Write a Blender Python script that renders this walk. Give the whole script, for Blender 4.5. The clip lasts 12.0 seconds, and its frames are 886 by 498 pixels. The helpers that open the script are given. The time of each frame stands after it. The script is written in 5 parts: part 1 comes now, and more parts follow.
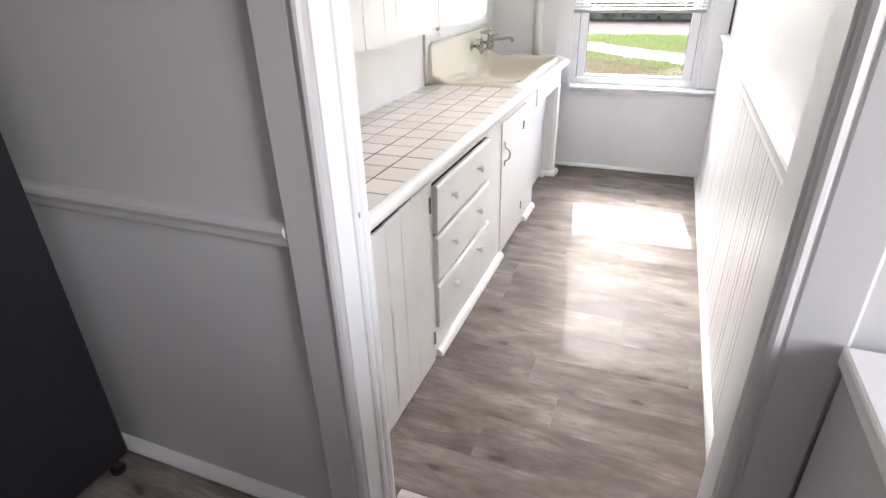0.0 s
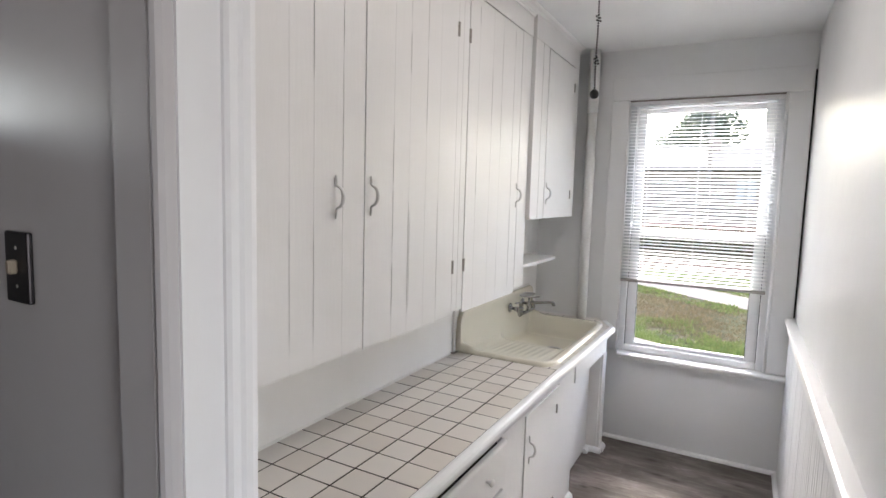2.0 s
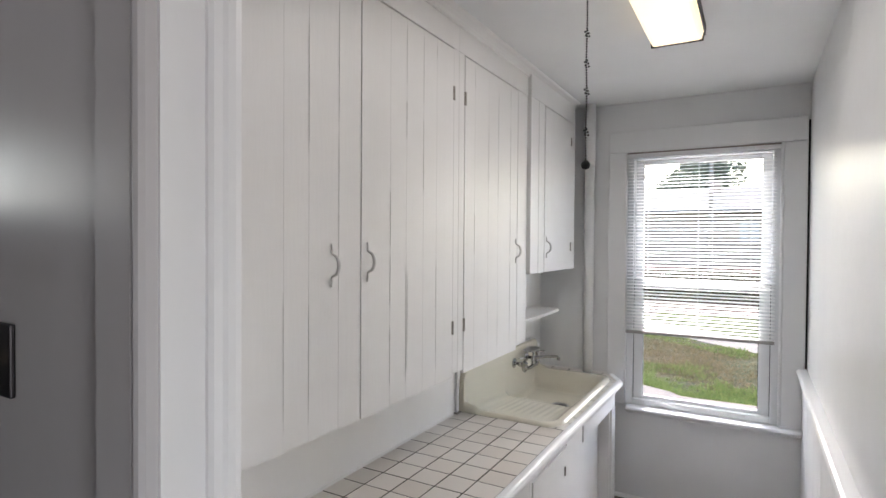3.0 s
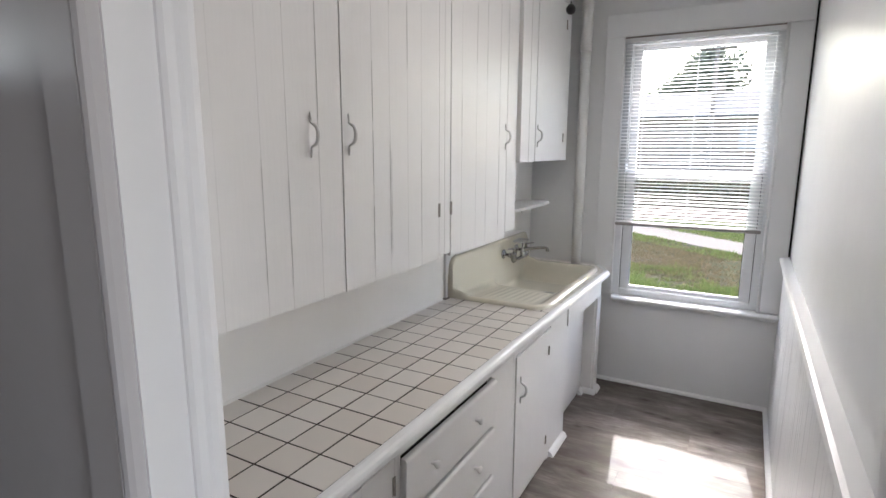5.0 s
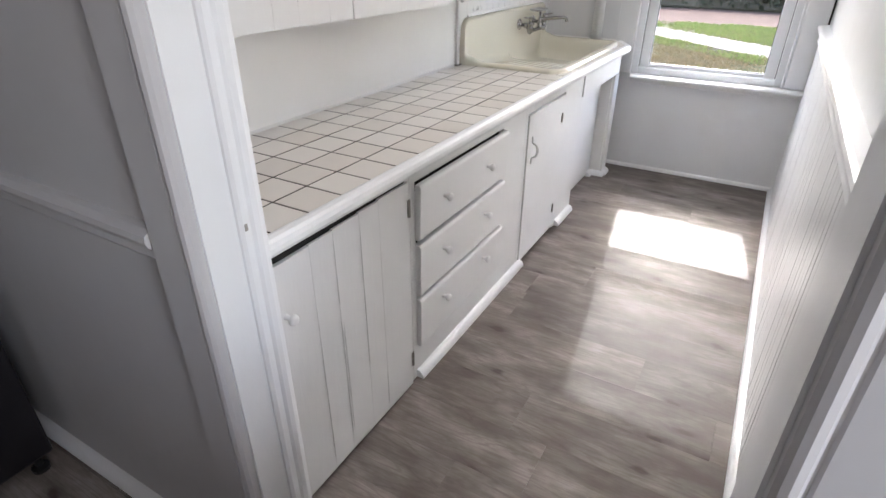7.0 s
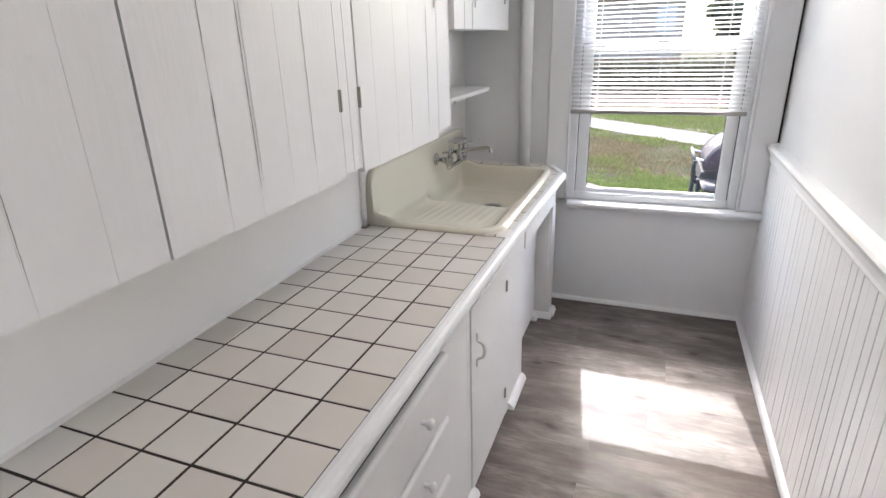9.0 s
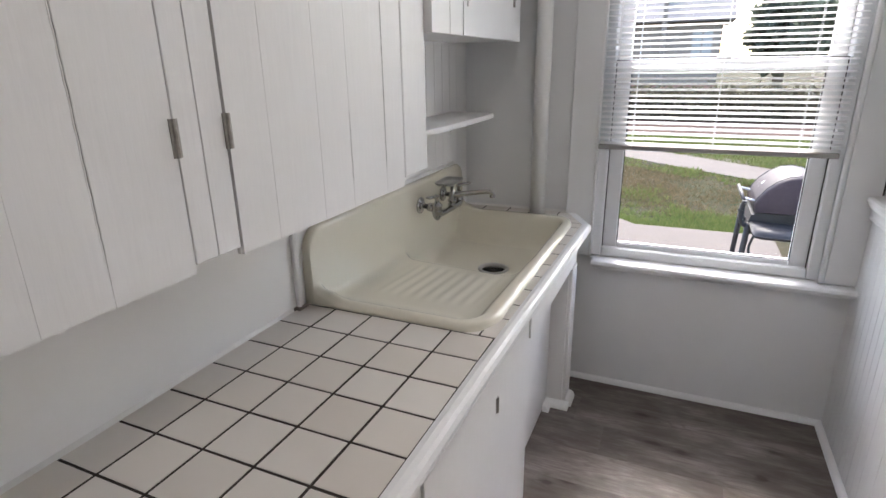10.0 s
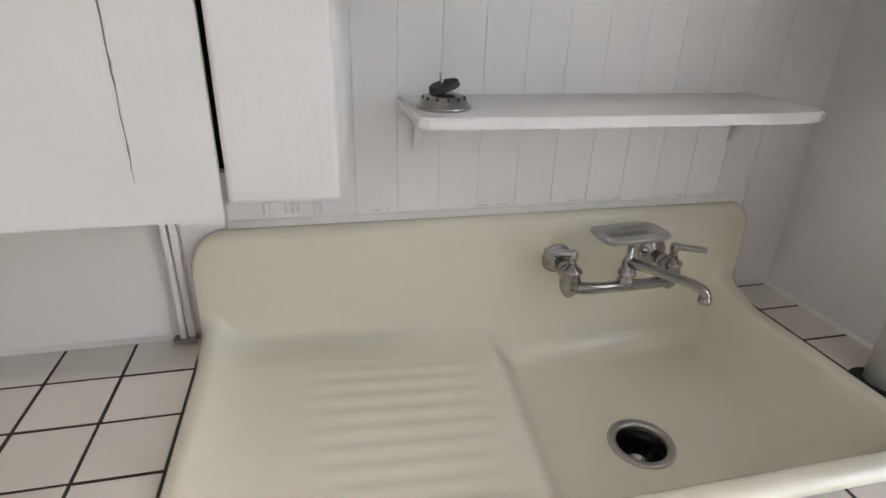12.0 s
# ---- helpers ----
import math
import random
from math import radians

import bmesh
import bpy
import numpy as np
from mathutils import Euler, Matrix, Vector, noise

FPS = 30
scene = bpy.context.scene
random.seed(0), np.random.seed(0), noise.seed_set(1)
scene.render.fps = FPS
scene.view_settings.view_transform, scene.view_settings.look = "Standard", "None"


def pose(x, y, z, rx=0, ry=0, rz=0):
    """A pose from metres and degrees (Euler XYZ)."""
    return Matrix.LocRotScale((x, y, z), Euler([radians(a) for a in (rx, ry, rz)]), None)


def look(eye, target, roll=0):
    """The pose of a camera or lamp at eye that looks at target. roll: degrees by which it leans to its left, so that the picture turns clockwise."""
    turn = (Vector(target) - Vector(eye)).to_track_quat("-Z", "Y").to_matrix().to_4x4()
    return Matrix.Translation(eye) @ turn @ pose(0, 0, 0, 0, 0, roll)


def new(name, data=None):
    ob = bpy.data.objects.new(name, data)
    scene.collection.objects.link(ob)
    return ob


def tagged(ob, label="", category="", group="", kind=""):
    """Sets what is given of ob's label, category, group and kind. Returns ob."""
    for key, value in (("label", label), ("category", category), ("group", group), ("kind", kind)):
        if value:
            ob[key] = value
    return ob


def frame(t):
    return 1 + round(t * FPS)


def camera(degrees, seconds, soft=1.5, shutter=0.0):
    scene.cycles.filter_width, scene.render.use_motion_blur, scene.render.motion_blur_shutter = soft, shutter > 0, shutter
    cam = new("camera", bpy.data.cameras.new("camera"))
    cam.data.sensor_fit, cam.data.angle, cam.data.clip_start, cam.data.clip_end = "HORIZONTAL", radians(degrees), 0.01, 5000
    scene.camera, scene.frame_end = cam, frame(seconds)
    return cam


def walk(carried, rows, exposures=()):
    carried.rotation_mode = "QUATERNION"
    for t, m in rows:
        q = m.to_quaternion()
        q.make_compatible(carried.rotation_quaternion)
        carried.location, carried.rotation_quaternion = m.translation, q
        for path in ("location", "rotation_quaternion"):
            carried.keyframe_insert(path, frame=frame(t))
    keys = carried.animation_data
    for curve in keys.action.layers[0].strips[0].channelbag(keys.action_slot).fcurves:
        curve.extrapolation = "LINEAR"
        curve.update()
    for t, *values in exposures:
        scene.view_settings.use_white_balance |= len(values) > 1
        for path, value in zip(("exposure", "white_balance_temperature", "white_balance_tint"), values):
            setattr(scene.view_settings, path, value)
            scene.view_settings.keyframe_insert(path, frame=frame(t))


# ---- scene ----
cam = camera(78.2, 12.0)
PATH = [
    (0, (1.211, -0.7923, 1.3382), (0.6306, 0.6332, 0.5475), -1.6),
    (0.5, (1.2162, -0.7603, 1.3459), (0.6782, 0.7032, 0.596), -0.1),
    (0.8, (1.2032, -0.6998, 1.3814), (0.6124, 0.7915, 0.7344), 1.4),
    (1, (1.2136, -0.6436, 1.4039), (0.545, 0.8581, 0.865), 1.2),
    (1.5, (1.2491, -0.4991, 1.4869), (0.4723, 1.0086, 1.1479), 1.5),
    (2, (1.2603, -0.4031, 1.5786), (0.4247, 1.102, 1.4065), 1.6),
    (2.5, (1.2603, -0.3815, 1.6262), (0.404, 1.1202, 1.5656), 0.8),
    (2.7, (1.262, -0.3789, 1.634), (0.4074, 1.1245, 1.608), 0.4),
    (4.3, (1.2966, -0.3633, 1.6063), (0.4533, 1.1418, 1.4835), -0.1),
    (4.5, (1.2966, -0.3616, 1.5847), (0.4559, 1.1418, 1.4238), -0.2),
    (5, (1.2966, -0.3521, 1.5267), (0.4688, 1.134, 1.2153), 0.2),
    (5.5, (1.3018, -0.3512, 1.4385), (0.4922, 1.0951, 0.942), 0.8),
    (6, (1.3174, -0.3737, 1.3658), (0.5268, 1.012, 0.6981), 1.0),
    (6.5, (1.3165, -0.3979, 1.3001), (0.5501, 0.9342, 0.506), 0.9),
    (6.7, (1.3278, -0.4178, 1.2759), (0.5692, 0.891, 0.4368), 0.5),
    (8.3, (1.019, -0.109, 1.3269), (0.3875, 1.3131, 0.57), -1.8),
    (8.5, (0.9757, 0.013, 1.3235), (0.3702, 1.4688, 0.6133), -1.6),
    (9, (0.9766, 0.288, 1.4255), (0.3936, 1.7957, 0.807), -1.7),
    (9.5, (0.961, 0.5752, 1.4117), (0.359, 2.0985, 0.8563), -1.6),
    (10, (0.8892, 0.9403, 1.3831), (0.2249, 2.4393, 0.8304), -0.9),
    (10.5, (0.9437, 1.3555, 1.3831), (0.1254, 2.7533, 0.775), -0.2),
    (11, (0.9437, 1.6816, 1.3693), (-0.09, 2.9003, 0.705), 0.6),
    (11.5, (0.9022, 1.986, 1.3494), (-0.397, 2.8986, 0.6626), 0.9),
    (12, (0.9039, 2.2403, 1.3451), (-0.6245, 2.6132, 0.6263), 1.9),
]
EXPOSURES = [(0.0, 2.84, 6380, 13), (0.5, 2.68, 6380, 13), (1.0, 2.30, 6380, 13), (1.5, 2.10, 6380, 13), (2.5, 1.80, 6320, 12), (4.5, 1.72, 6280, 12), (5.5, 1.80, 6240, 12), (6.5, 2.22, 6240, 12), (8.3, 2.26, 6220, 13), (8.5, 2.24, 6220, 13), (9.0, 1.98, 6280, 13), (9.5, 1.60, 6320, 13), (10.5, 1.48, 6450, 14), (12.0, 1.66, 6620, 14)]
WEST_W, EAST_W, LAMP_GLOW, TUBE_W, SKY = 1.9, 8.3, 0.34, 1.9, 0.35
walk(cam, [(t, look(eye, target, roll)) for t, eye, target, roll in PATH], EXPOSURES)

# ---------------------------------------------------------------- light
world = bpy.data.worlds.new("world")
scene.world = world
world.use_nodes = True
wn = world.node_tree
SUN_DIR = Vector((-0.14, 1.0, 0.885)).normalized()
sky = wn.nodes.new("ShaderNodeTexSky")
sky.sky_type = "NISHITA"
sky.sun_disc = False
sky.sun_elevation = math.asin(SUN_DIR.z)
sky.sun_rotation = math.atan2(SUN_DIR.x, SUN_DIR.y)
sky.air_density, sky.dust_density = 1.2, 2.5
wn.links.new(sky.outputs[0], wn.nodes["Background"].inputs[0])
wn.nodes["Background"].inputs[1].default_value = SKY
sun_lamp = bpy.data.lights.new("sun", "SUN")
sun_lamp.energy, sun_lamp.angle, sun_lamp.color = 1.95, radians(0.53), (1.0, 0.985, 0.965)
new("sun", sun_lamp).matrix_world = look(SUN_DIR * 30, (0, 0, 0))


def area_lamp(name, eye, target, sx, sy, watts, color):
    lamp = bpy.data.lights.new(name, "AREA")
    lamp.shape, lamp.size, lamp.size_y, lamp.energy, lamp.color = "RECTANGLE", sx, sy, watts, color
    ob = new(name, lamp)
    ob.matrix_world = look(eye, target)
    return ob


area_lamp("ceiling_tube", (0.985, 1.42, 2.499), (0.985, 1.42, 0.0), 0.19, 1.26, TUBE_W, (1.0, 0.975, 0.95))
# kitchen daylight in unseen openings behind the camera; west inferred from sheen, east assumed
area_lamp("unseen_kitchen_daylight", (-2.17, -0.66, 1.78), (0.2, -0.5, 1.2), 0.72, 0.62, WEST_W, (1.0, 0.96, 0.94))
# window not known here; lamp added to brighten jamb and cabinet fronts
area_lamp("unseen_kitchen_daylight", (3.36, -1.00, 1.5), (0.5, 0.35, 0.7), 0.9, 1.1, EAST_W, (1.0, 0.95, 0.91))

# ---------------------------------------------------------------- materials
_mats = {}


class Nodes:
    def __init__(self, name):
        self.m = bpy.data.materials.new(name)
        self.m.use_nodes = True
        self.t = self.m.node_tree
        self.b = self.t.nodes["Principled BSDF"]

    def n(self, kind, **kw):
        node = self.t.nodes.new("ShaderNode" + kind)
        for k, v in kw.items():
            node.inputs[k].default_value = v
        return node

    def l(self, a, b):
        self.t.links.new(a, b)

    def ramp(self, fac, stops):
        r = self.t.nodes.new("ShaderNodeValToRGB")
        while len(r.color_ramp.elements) < len(stops):
            r.color_ramp.elements.new(0.5)
        for e, (p, c) in zip(r.color_ramp.elements, stops):
            e.position, e.color = p, (*c, 1)
        self.l(fac, r.inputs[0])
        return r.outputs[0]

    def place(self, scale):
        g = self.t.nodes.new("ShaderNodeNewGeometry")
        m = self.t.nodes.new("ShaderNodeMapping")
        m.inputs["Scale"].default_value = scale
        self.l(g.outputs["Position"], m.inputs["Vector"])
        return m.outputs[0]

    def noise(self, vec, scale, detail=4.0, rough=0.55):
        t = self.n("TexNoise", Scale=scale, Detail=detail, Roughness=rough)
        self.l(vec, t.inputs["Vector"])
        return t.outputs["Fac"]

    def mixc(self, fac, a, b, mode="MIX"):
        x = self.t.nodes.new("ShaderNodeMix")
        x.data_type, x.blend_type = "RGBA", mode
        for s, v in ((x.inputs[0], fac), (x.inputs[6], a), (x.inputs[7], b)):
            if isinstance(v, (int, float)):
                s.default_value = v
            elif isinstance(v, tuple):
                s.default_value = (*v, 1)
            else:
                self.l(v, s)
        return x.outputs[2]

    def math(self, op, a, b=0.0):
        x = self.t.nodes.new("ShaderNodeMath")
        x.operation = op
        for s, v in zip(x.inputs, (a, b)):
            if isinstance(v, (int, float)):
                s.default_value = v
            else:
                self.l(v, s)
        return x.outputs[0]

    def bump(self, h, strength, dist=0.002):
        x = self.n("Bump", Strength=strength, Distance=dist)
        self.l(h, x.inputs["Height"])
        self.l(x.outputs[0], self.b.inputs["Normal"])


def paint(name, base, rough=0.38, stroke=(14, 14, 2.2), bump=0.25, dirt=0.06, var=0.035):
    """Brushed paint: long strokes, faint blotches, sparse scuffs."""
    k = Nodes(name)
    p = k.place((1, 1, 1))
    s = k.place(stroke)
    blot = k.noise(p, 2.3, 5)
    fine = k.noise(s, 9.0, 5, 0.6)
    scuff = k.noise(p, 23.0, 6, 0.7)
    dark = tuple(c * (1 - dirt * 2.2) for c in base)
    c = k.mixc(k.ramp(blot, [(0.3, (0, 0, 0)), (0.75, (1, 1, 1))]), tuple(v * (1 - var) for v in base), tuple(min(1, v * (1 + var * 0.6)) for v in base))
    c = k.mixc(k.ramp(scuff, [(0.66, (0, 0, 0)), (0.8, (0.5, 0.5, 0.5))]), c, dark)
    k.l(c, k.b.inputs["Base Color"])
    k.l(k.math("ADD", k.math("MULTIPLY", fine, 0.18), rough - 0.09), k.b.inputs["Roughness"])
    k.bump(k.math("ADD", fine, k.math("MULTIPLY", blot, 0.8)), bump, 0.0022)
    return k.m


def plain(name, base, rough=0.5, metal=0.0, var=0.06, scale=30.0, bump=0.0):
    k = Nodes(name)
    f = k.noise(k.place((1, 1, 1)), scale, 4)
    k.l(k.mixc(f, tuple(v * (1 - var) for v in base), tuple(min(1.0, v * (1 + var)) for v in base)), k.b.inputs["Base Color"])
    k.l(k.math("ADD", k.math("MULTIPLY", f, 0.14), max(0.0, rough - 0.07)), k.b.inputs["Roughness"])
    k.b.inputs["Metallic"].default_value = metal
    if bump:
        k.bump(f, bump, 0.002)
    return k.m


M_WALL = paint("wall_paint", (0.79, 0.795, 0.805), 0.34, (3, 3, 3), 0.18)
# wall white lightened for the left wall, making up for missing window light
M_WHITE = paint("left_wall_lit_paint", (0.865, 0.858, 0.85), 0.36, (3, 3, 3), 0.2)
# the same white darkened, so the right wall reads less lit
M_GLOSS = paint("right_wall_dimmed_gloss", (0.74, 0.745, 0.75), 0.40, (3, 3, 3), 0.22)
M_GLOSS.node_tree.nodes["Principled BSDF"].inputs["Specular IOR Level"].default_value = 0.32
# one grey for kitchen walls, rail, kitchen-side casing and cabinet body
M_WALLK = paint("kitchen_side_grey", (0.55, 0.535, 0.54), 0.36, (3, 3, 3), 0.18)
M_CEIL = paint("ceiling_paint", (0.80, 0.805, 0.81), 0.6, (3, 3, 3), 0.2)
# white handles greyed, standing in for the shadow along their outlines
M_PULL = paint("handle_shaded_paint", (0.64, 0.63, 0.62), 0.34, (12, 12, 12), 0.3)
M_CAB = paint("cabinet_paint", (0.785, 0.776, 0.768), 0.40, (9, 9, 1.2), 0.20, 0.08, 0.05)
M_TRIM = paint("trim_paint", (0.82, 0.82, 0.825), 0.34, (6, 6, 2.0), 0.14)
M_PIPE = paint("pipe_paint", (0.80, 0.80, 0.79), 0.35, (10, 10, 3), 0.3)
M_VINYL = plain("window_vinyl", (0.74, 0.75, 0.765), 0.35, 0, 0.02)
def slat_mat():
    k = Nodes("blind_slat")
    k.b.inputs["Base Color"].default_value = (0.90, 0.90, 0.91, 1)
    k.b.inputs["Roughness"].default_value = 0.4
    tr = k.n("BsdfTranslucent")
    tr.inputs[0].default_value = (0.9, 0.9, 0.9, 1)
    mx = k.n("MixShader")
    mx.inputs[0].default_value = 0.68
    k.l(k.b.outputs[0], mx.inputs[1])
    k.l(tr.outputs[0], mx.inputs[2])
    k.l(mx.outputs[0], k.t.nodes["Material Output"].inputs[0])
    return k.m


M_SLAT = slat_mat()
M_RAIL = plain("blind_rail", (0.34, 0.325, 0.315), 0.45, 0, 0.04)
# brown for the shadow gap painted above the blind
M_BROWN = plain("valance_gap_shade", (0.24, 0.21, 0.19), 0.6)
# near-black for shade in gaps and hollows; also sash seal, holes, floor bed
M_DARK = plain("gap_shade_and_seal", (0.015, 0.014, 0.013), 0.8)
M_CRACK = plain("crack_shade", (0.20, 0.19, 0.18), 0.9, 0, 0.3, 80)
M_HINGE = plain("worn_hinge", (0.35, 0.33, 0.30), 0.45, 0.5, 0.5, 90)
M_CHAIN = plain("dark_chain", (0.04, 0.04, 0.042), 0.4, 0.6)
M_RUBBER = plain("black_rubber", (0.012, 0.012, 0.013), 0.5)
M_FRIDGE = plain("black_appliance", (0.012, 0.011, 0.014), 0.32, 0, 0.2, 60, 0.05)
M_PLATE = plain("bronze_plate", (0.035, 0.032, 0.036), 0.35, 0.7, 0.2)
M_TOGGLE = plain("toggle", (0.32, 0.27, 0.21), 0.4)
M_GROUT = plain("dark_grout", (0.040, 0.031, 0.026), 0.9, 0, 0.35, 60, 0.3)
M_CAULK = plain("white_caulk", (0.80, 0.79, 0.77), 0.5, 0, 0.08, 40, 0.4)
M_STEEL = plain("brushed_steel", (0.52, 0.51, 0.50), 0.30, 1.0, 0.03, 20)
# steel a tone darker than the brushed one, for strainer and drain
M_PEWTER = plain("darker_steel", (0.36, 0.355, 0.35), 0.25, 1.0, 0.1, 40)
M_CHROME = plain("chrome", (0.41, 0.405, 0.40), 0.045, 1.0, 0.02, 12)


def tile_mat():
    k = Nodes("glazed_tile")
    oi = k.t.nodes.new("ShaderNodeObjectInfo")
    p = k.place((1, 1, 1))
    c = k.ramp(oi.outputs["Random"], [(0.0, (0.655, 0.605, 0.55)), (0.5, (0.70, 0.655, 0.605)), (1.0, (0.745, 0.71, 0.665))])
    c = k.mixc(k.math("MULTIPLY", k.noise(p, 160, 3), 0.10), c, (0.62, 0.56, 0.50))
    k.l(c, k.b.inputs["Base Color"])
    k.l(k.math("ADD", k.math("MULTIPLY", k.noise(p, 3.0), 0.08), 0.26), k.b.inputs["Roughness"])
    k.bump(k.noise(p, 14, 2), 0.06, 0.002)
    return k.m


M_TILE = tile_mat()


def enamel_mat():
    k = Nodes("cream_enamel")
    p = k.place((1, 1, 1))
    c = k.mixc(k.noise(p, 1.6, 3), (0.79, 0.755, 0.648), (0.755, 0.715, 0.603))
    c = k.mixc(k.ramp(k.noise(p, 95, 2), [(0.80, (0, 0, 0)), (0.86, (0.5, 0.5, 0.5))]), c, (0.42, 0.37, 0.29))
    k.l(c, k.b.inputs["Base Color"])
    k.l(k.math("ADD", k.math("MULTIPLY", k.noise(p, 4, 3), 0.08), 0.07), k.b.inputs["Roughness"])
    k.bump(k.noise(p, 16, 2), 0.05, 0.002)
    return k.m


M_ENAMEL = enamel_mat()


def plank_mat():
    k = Nodes("grey_oak_plank")
    oi = k.t.nodes.new("ShaderNodeObjectInfo")
    g = k.t.nodes.new("ShaderNodeNewGeometry")
    add = k.t.nodes.new("ShaderNodeVectorMath")
    add.operation = "ADD"
    comb = k.t.nodes.new("ShaderNodeCombineXYZ")
    k.l(k.math("MULTIPLY", oi.outputs["Random"], 37.0), comb.inputs[0])
    k.l(k.math("MULTIPLY", oi.outputs["Random"], 11.0), comb.inputs[2])
    k.l(g.outputs["Position"], add.inputs[0])
    k.l(comb.outputs[0], add.inputs[1])
    def stretched(sx, sy):
        mp = k.t.nodes.new("ShaderNodeMapping")
        mp.inputs["Scale"].default_value = (sx, sy, 1.0)
        k.l(add.outputs[0], mp.inputs[0])
        return mp.outputs[0]
    broad = k.noise(stretched(1.3, 3.6), 2.4, 5, 0.6)
    patch = k.noise(stretched(2.0, 6.0), 2.6, 4, 0.6)
    grain = k.noise(stretched(2.6, 75.0), 3.0, 6, 0.72)
    streak = k.noise(stretched(1.6, 26.0), 2.4, 5, 0.65)
    # flame figure: level lines of a slow, stretched noise
    flame = k.noise(stretched(0.75, 5.2), 1.7, 2, 0.5)
    rings = k.math("SINE", k.math("ADD", k.math("MULTIPLY", flame, 95.0), k.math("MULTIPLY", streak, 5.0)))
    cell = k.t.nodes.new("ShaderNodeTexVoronoi")
    cell.voronoi_dimensions = "2D"
    cell.inputs["Scale"].default_value = 1.0
    cell.inputs["Randomness"].default_value = 1.0
    warp = k.t.nodes.new("ShaderNodeVectorMath")
    warp.operation = "ADD"
    wob = k.t.nodes.new("ShaderNodeVectorMath")
    wob.operation = "SCALE"
    wob.inputs["Scale"].default_value = 0.16
    tn = k.n("TexNoise", Scale=3.0, Detail=3.0)
    k.l(stretched(3.0, 9.0), tn.inputs["Vector"])
    k.l(tn.outputs["Color"], wob.inputs[0])
    k.l(stretched(2.1, 4.2), warp.inputs[0])
    k.l(wob.outputs[0], warp.inputs[1])
    k.l(warp.outputs[0], cell.inputs["Vector"])
    knot = k.ramp(cell.outputs["Distance"], [(0.03, (1, 1, 1)), (0.07, (0.40, 0.40, 0.40)), (0.17, (0, 0, 0))])
    c = k.ramp(broad, [(0.30, (0.122, 0.101, 0.090)), (0.5, (0.222, 0.195, 0.178)), (0.70, (0.355, 0.321, 0.299))])
    c = k.mixc(k.ramp(patch, [(0.46, (0, 0, 0)), (0.68, (0.75, 0.75, 0.75))]), c, (0.140, 0.115, 0.101))
    c = k.mixc(k.ramp(streak, [(0.36, (0.26, 0.26, 0.26)), (0.50, (0, 0, 0))]), c, (0.150, 0.125, 0.111))
    c = k.mixc(k.ramp(grain, [(0.36, (0.36, 0.36, 0.36)), (0.52, (0, 0, 0))]), c, (0.125, 0.102, 0.090))
    c = k.mixc(k.ramp(rings, [(0.55, (0, 0, 0)), (1.0, (0.34, 0.34, 0.34))]), c, (0.130, 0.104, 0.090))
    c = k.mixc(k.math("MULTIPLY", knot, 0.75), c, (0.060, 0.046, 0.038))
    tone = k.ramp(oi.outputs["Random"], [(0.0, (0.80, 0.79, 0.78)), (1.0, (1.10, 1.09, 1.08))])
    k.l(k.mixc(1.0, c, tone, "MULTIPLY"), k.b.inputs["Base Color"])
    k.l(k.math("ADD", k.math("MULTIPLY", grain, 0.14), 0.38), k.b.inputs["Roughness"])
    k.b.inputs["Specular IOR Level"].default_value = 0.13
    k.bump(grain, 0.10, 0.001)
    return k.m


M_PLANK = plank_mat()


def glass_mat():
    k = Nodes("window_glass")
    k.b.inputs["Base Color"].default_value = (0.97, 0.985, 0.98, 1)
    k.b.inputs["Transmission Weight"].default_value = 1.0
    k.b.inputs["Roughness"].default_value = 0.0
    k.b.inputs["IOR"].default_value = 1.1
    return k.m


M_GLASS = glass_mat()


def glow_mat():
    k = Nodes("lit_diffuser")
    k.b.inputs["Base Color"].default_value = (0.85, 0.80, 0.68, 1)
    k.b.inputs["Emission Color"].default_value = (1.0, 0.80, 0.50, 1)
    k.b.inputs["Emission Strength"].default_value = LAMP_GLOW
    k.b.inputs["Roughness"].default_value = 0.4
    return k.m


M_GLOW = glow_mat()


def ground_mat():
    k = Nodes("lawn_soil")
    p = k.place((1, 1, 1))
    n1, n2, n3 = k.noise(p, 0.55, 6, 0.6), k.noise(p, 6.0, 6, 0.7), k.noise(p, 45.0, 4, 0.7)
    c = k.ramp(n1, [(0.36, (0.072, 0.046, 0.030)), (0.48, (0.054, 0.044, 0.023)), (0.60, (0.036, 0.043, 0.017))])
    c = k.mixc(k.ramp(n2, [(0.45, (0, 0, 0)), (0.7, (1, 1, 1))]), c, (0.064, 0.050, 0.029))
    c = k.mixc(k.ramp(n3, [(0.4, (0.45, 0.45, 0.45)), (0.6, (0, 0, 0))]), c, (0.040, 0.043, 0.020))
    k.l(c, k.b.inputs["Base Color"])
    k.b.inputs["Roughness"].default_value = 0.9
    k.b.inputs["Specular IOR Level"].default_value = 0.06
    k.bump(k.math("ADD", n2, n3), 0.6, 0.03)
    return k.m


def speckle(name, a, b, scale, rough=0.85, bump=0.3, s2=1.3):
    k = Nodes(name)
    p = k.place((1, 1, 1))
    c = k.mixc(k.noise(p, scale, 6, 0.7), a, b)
    c = k.mixc(k.math("MULTIPLY", k.noise(p, s2, 5), 0.5), c, tuple(v * 0.78 for v in a))
    k.l(c, k.b.inputs["Base Color"])
    k.b.inputs["Roughness"].default_value = rough
    k.b.inputs["Specular IOR Level"].default_value = 0.1
    k.bump(k.noise(p, scale, 6), bump, 0.004)
    return k.m


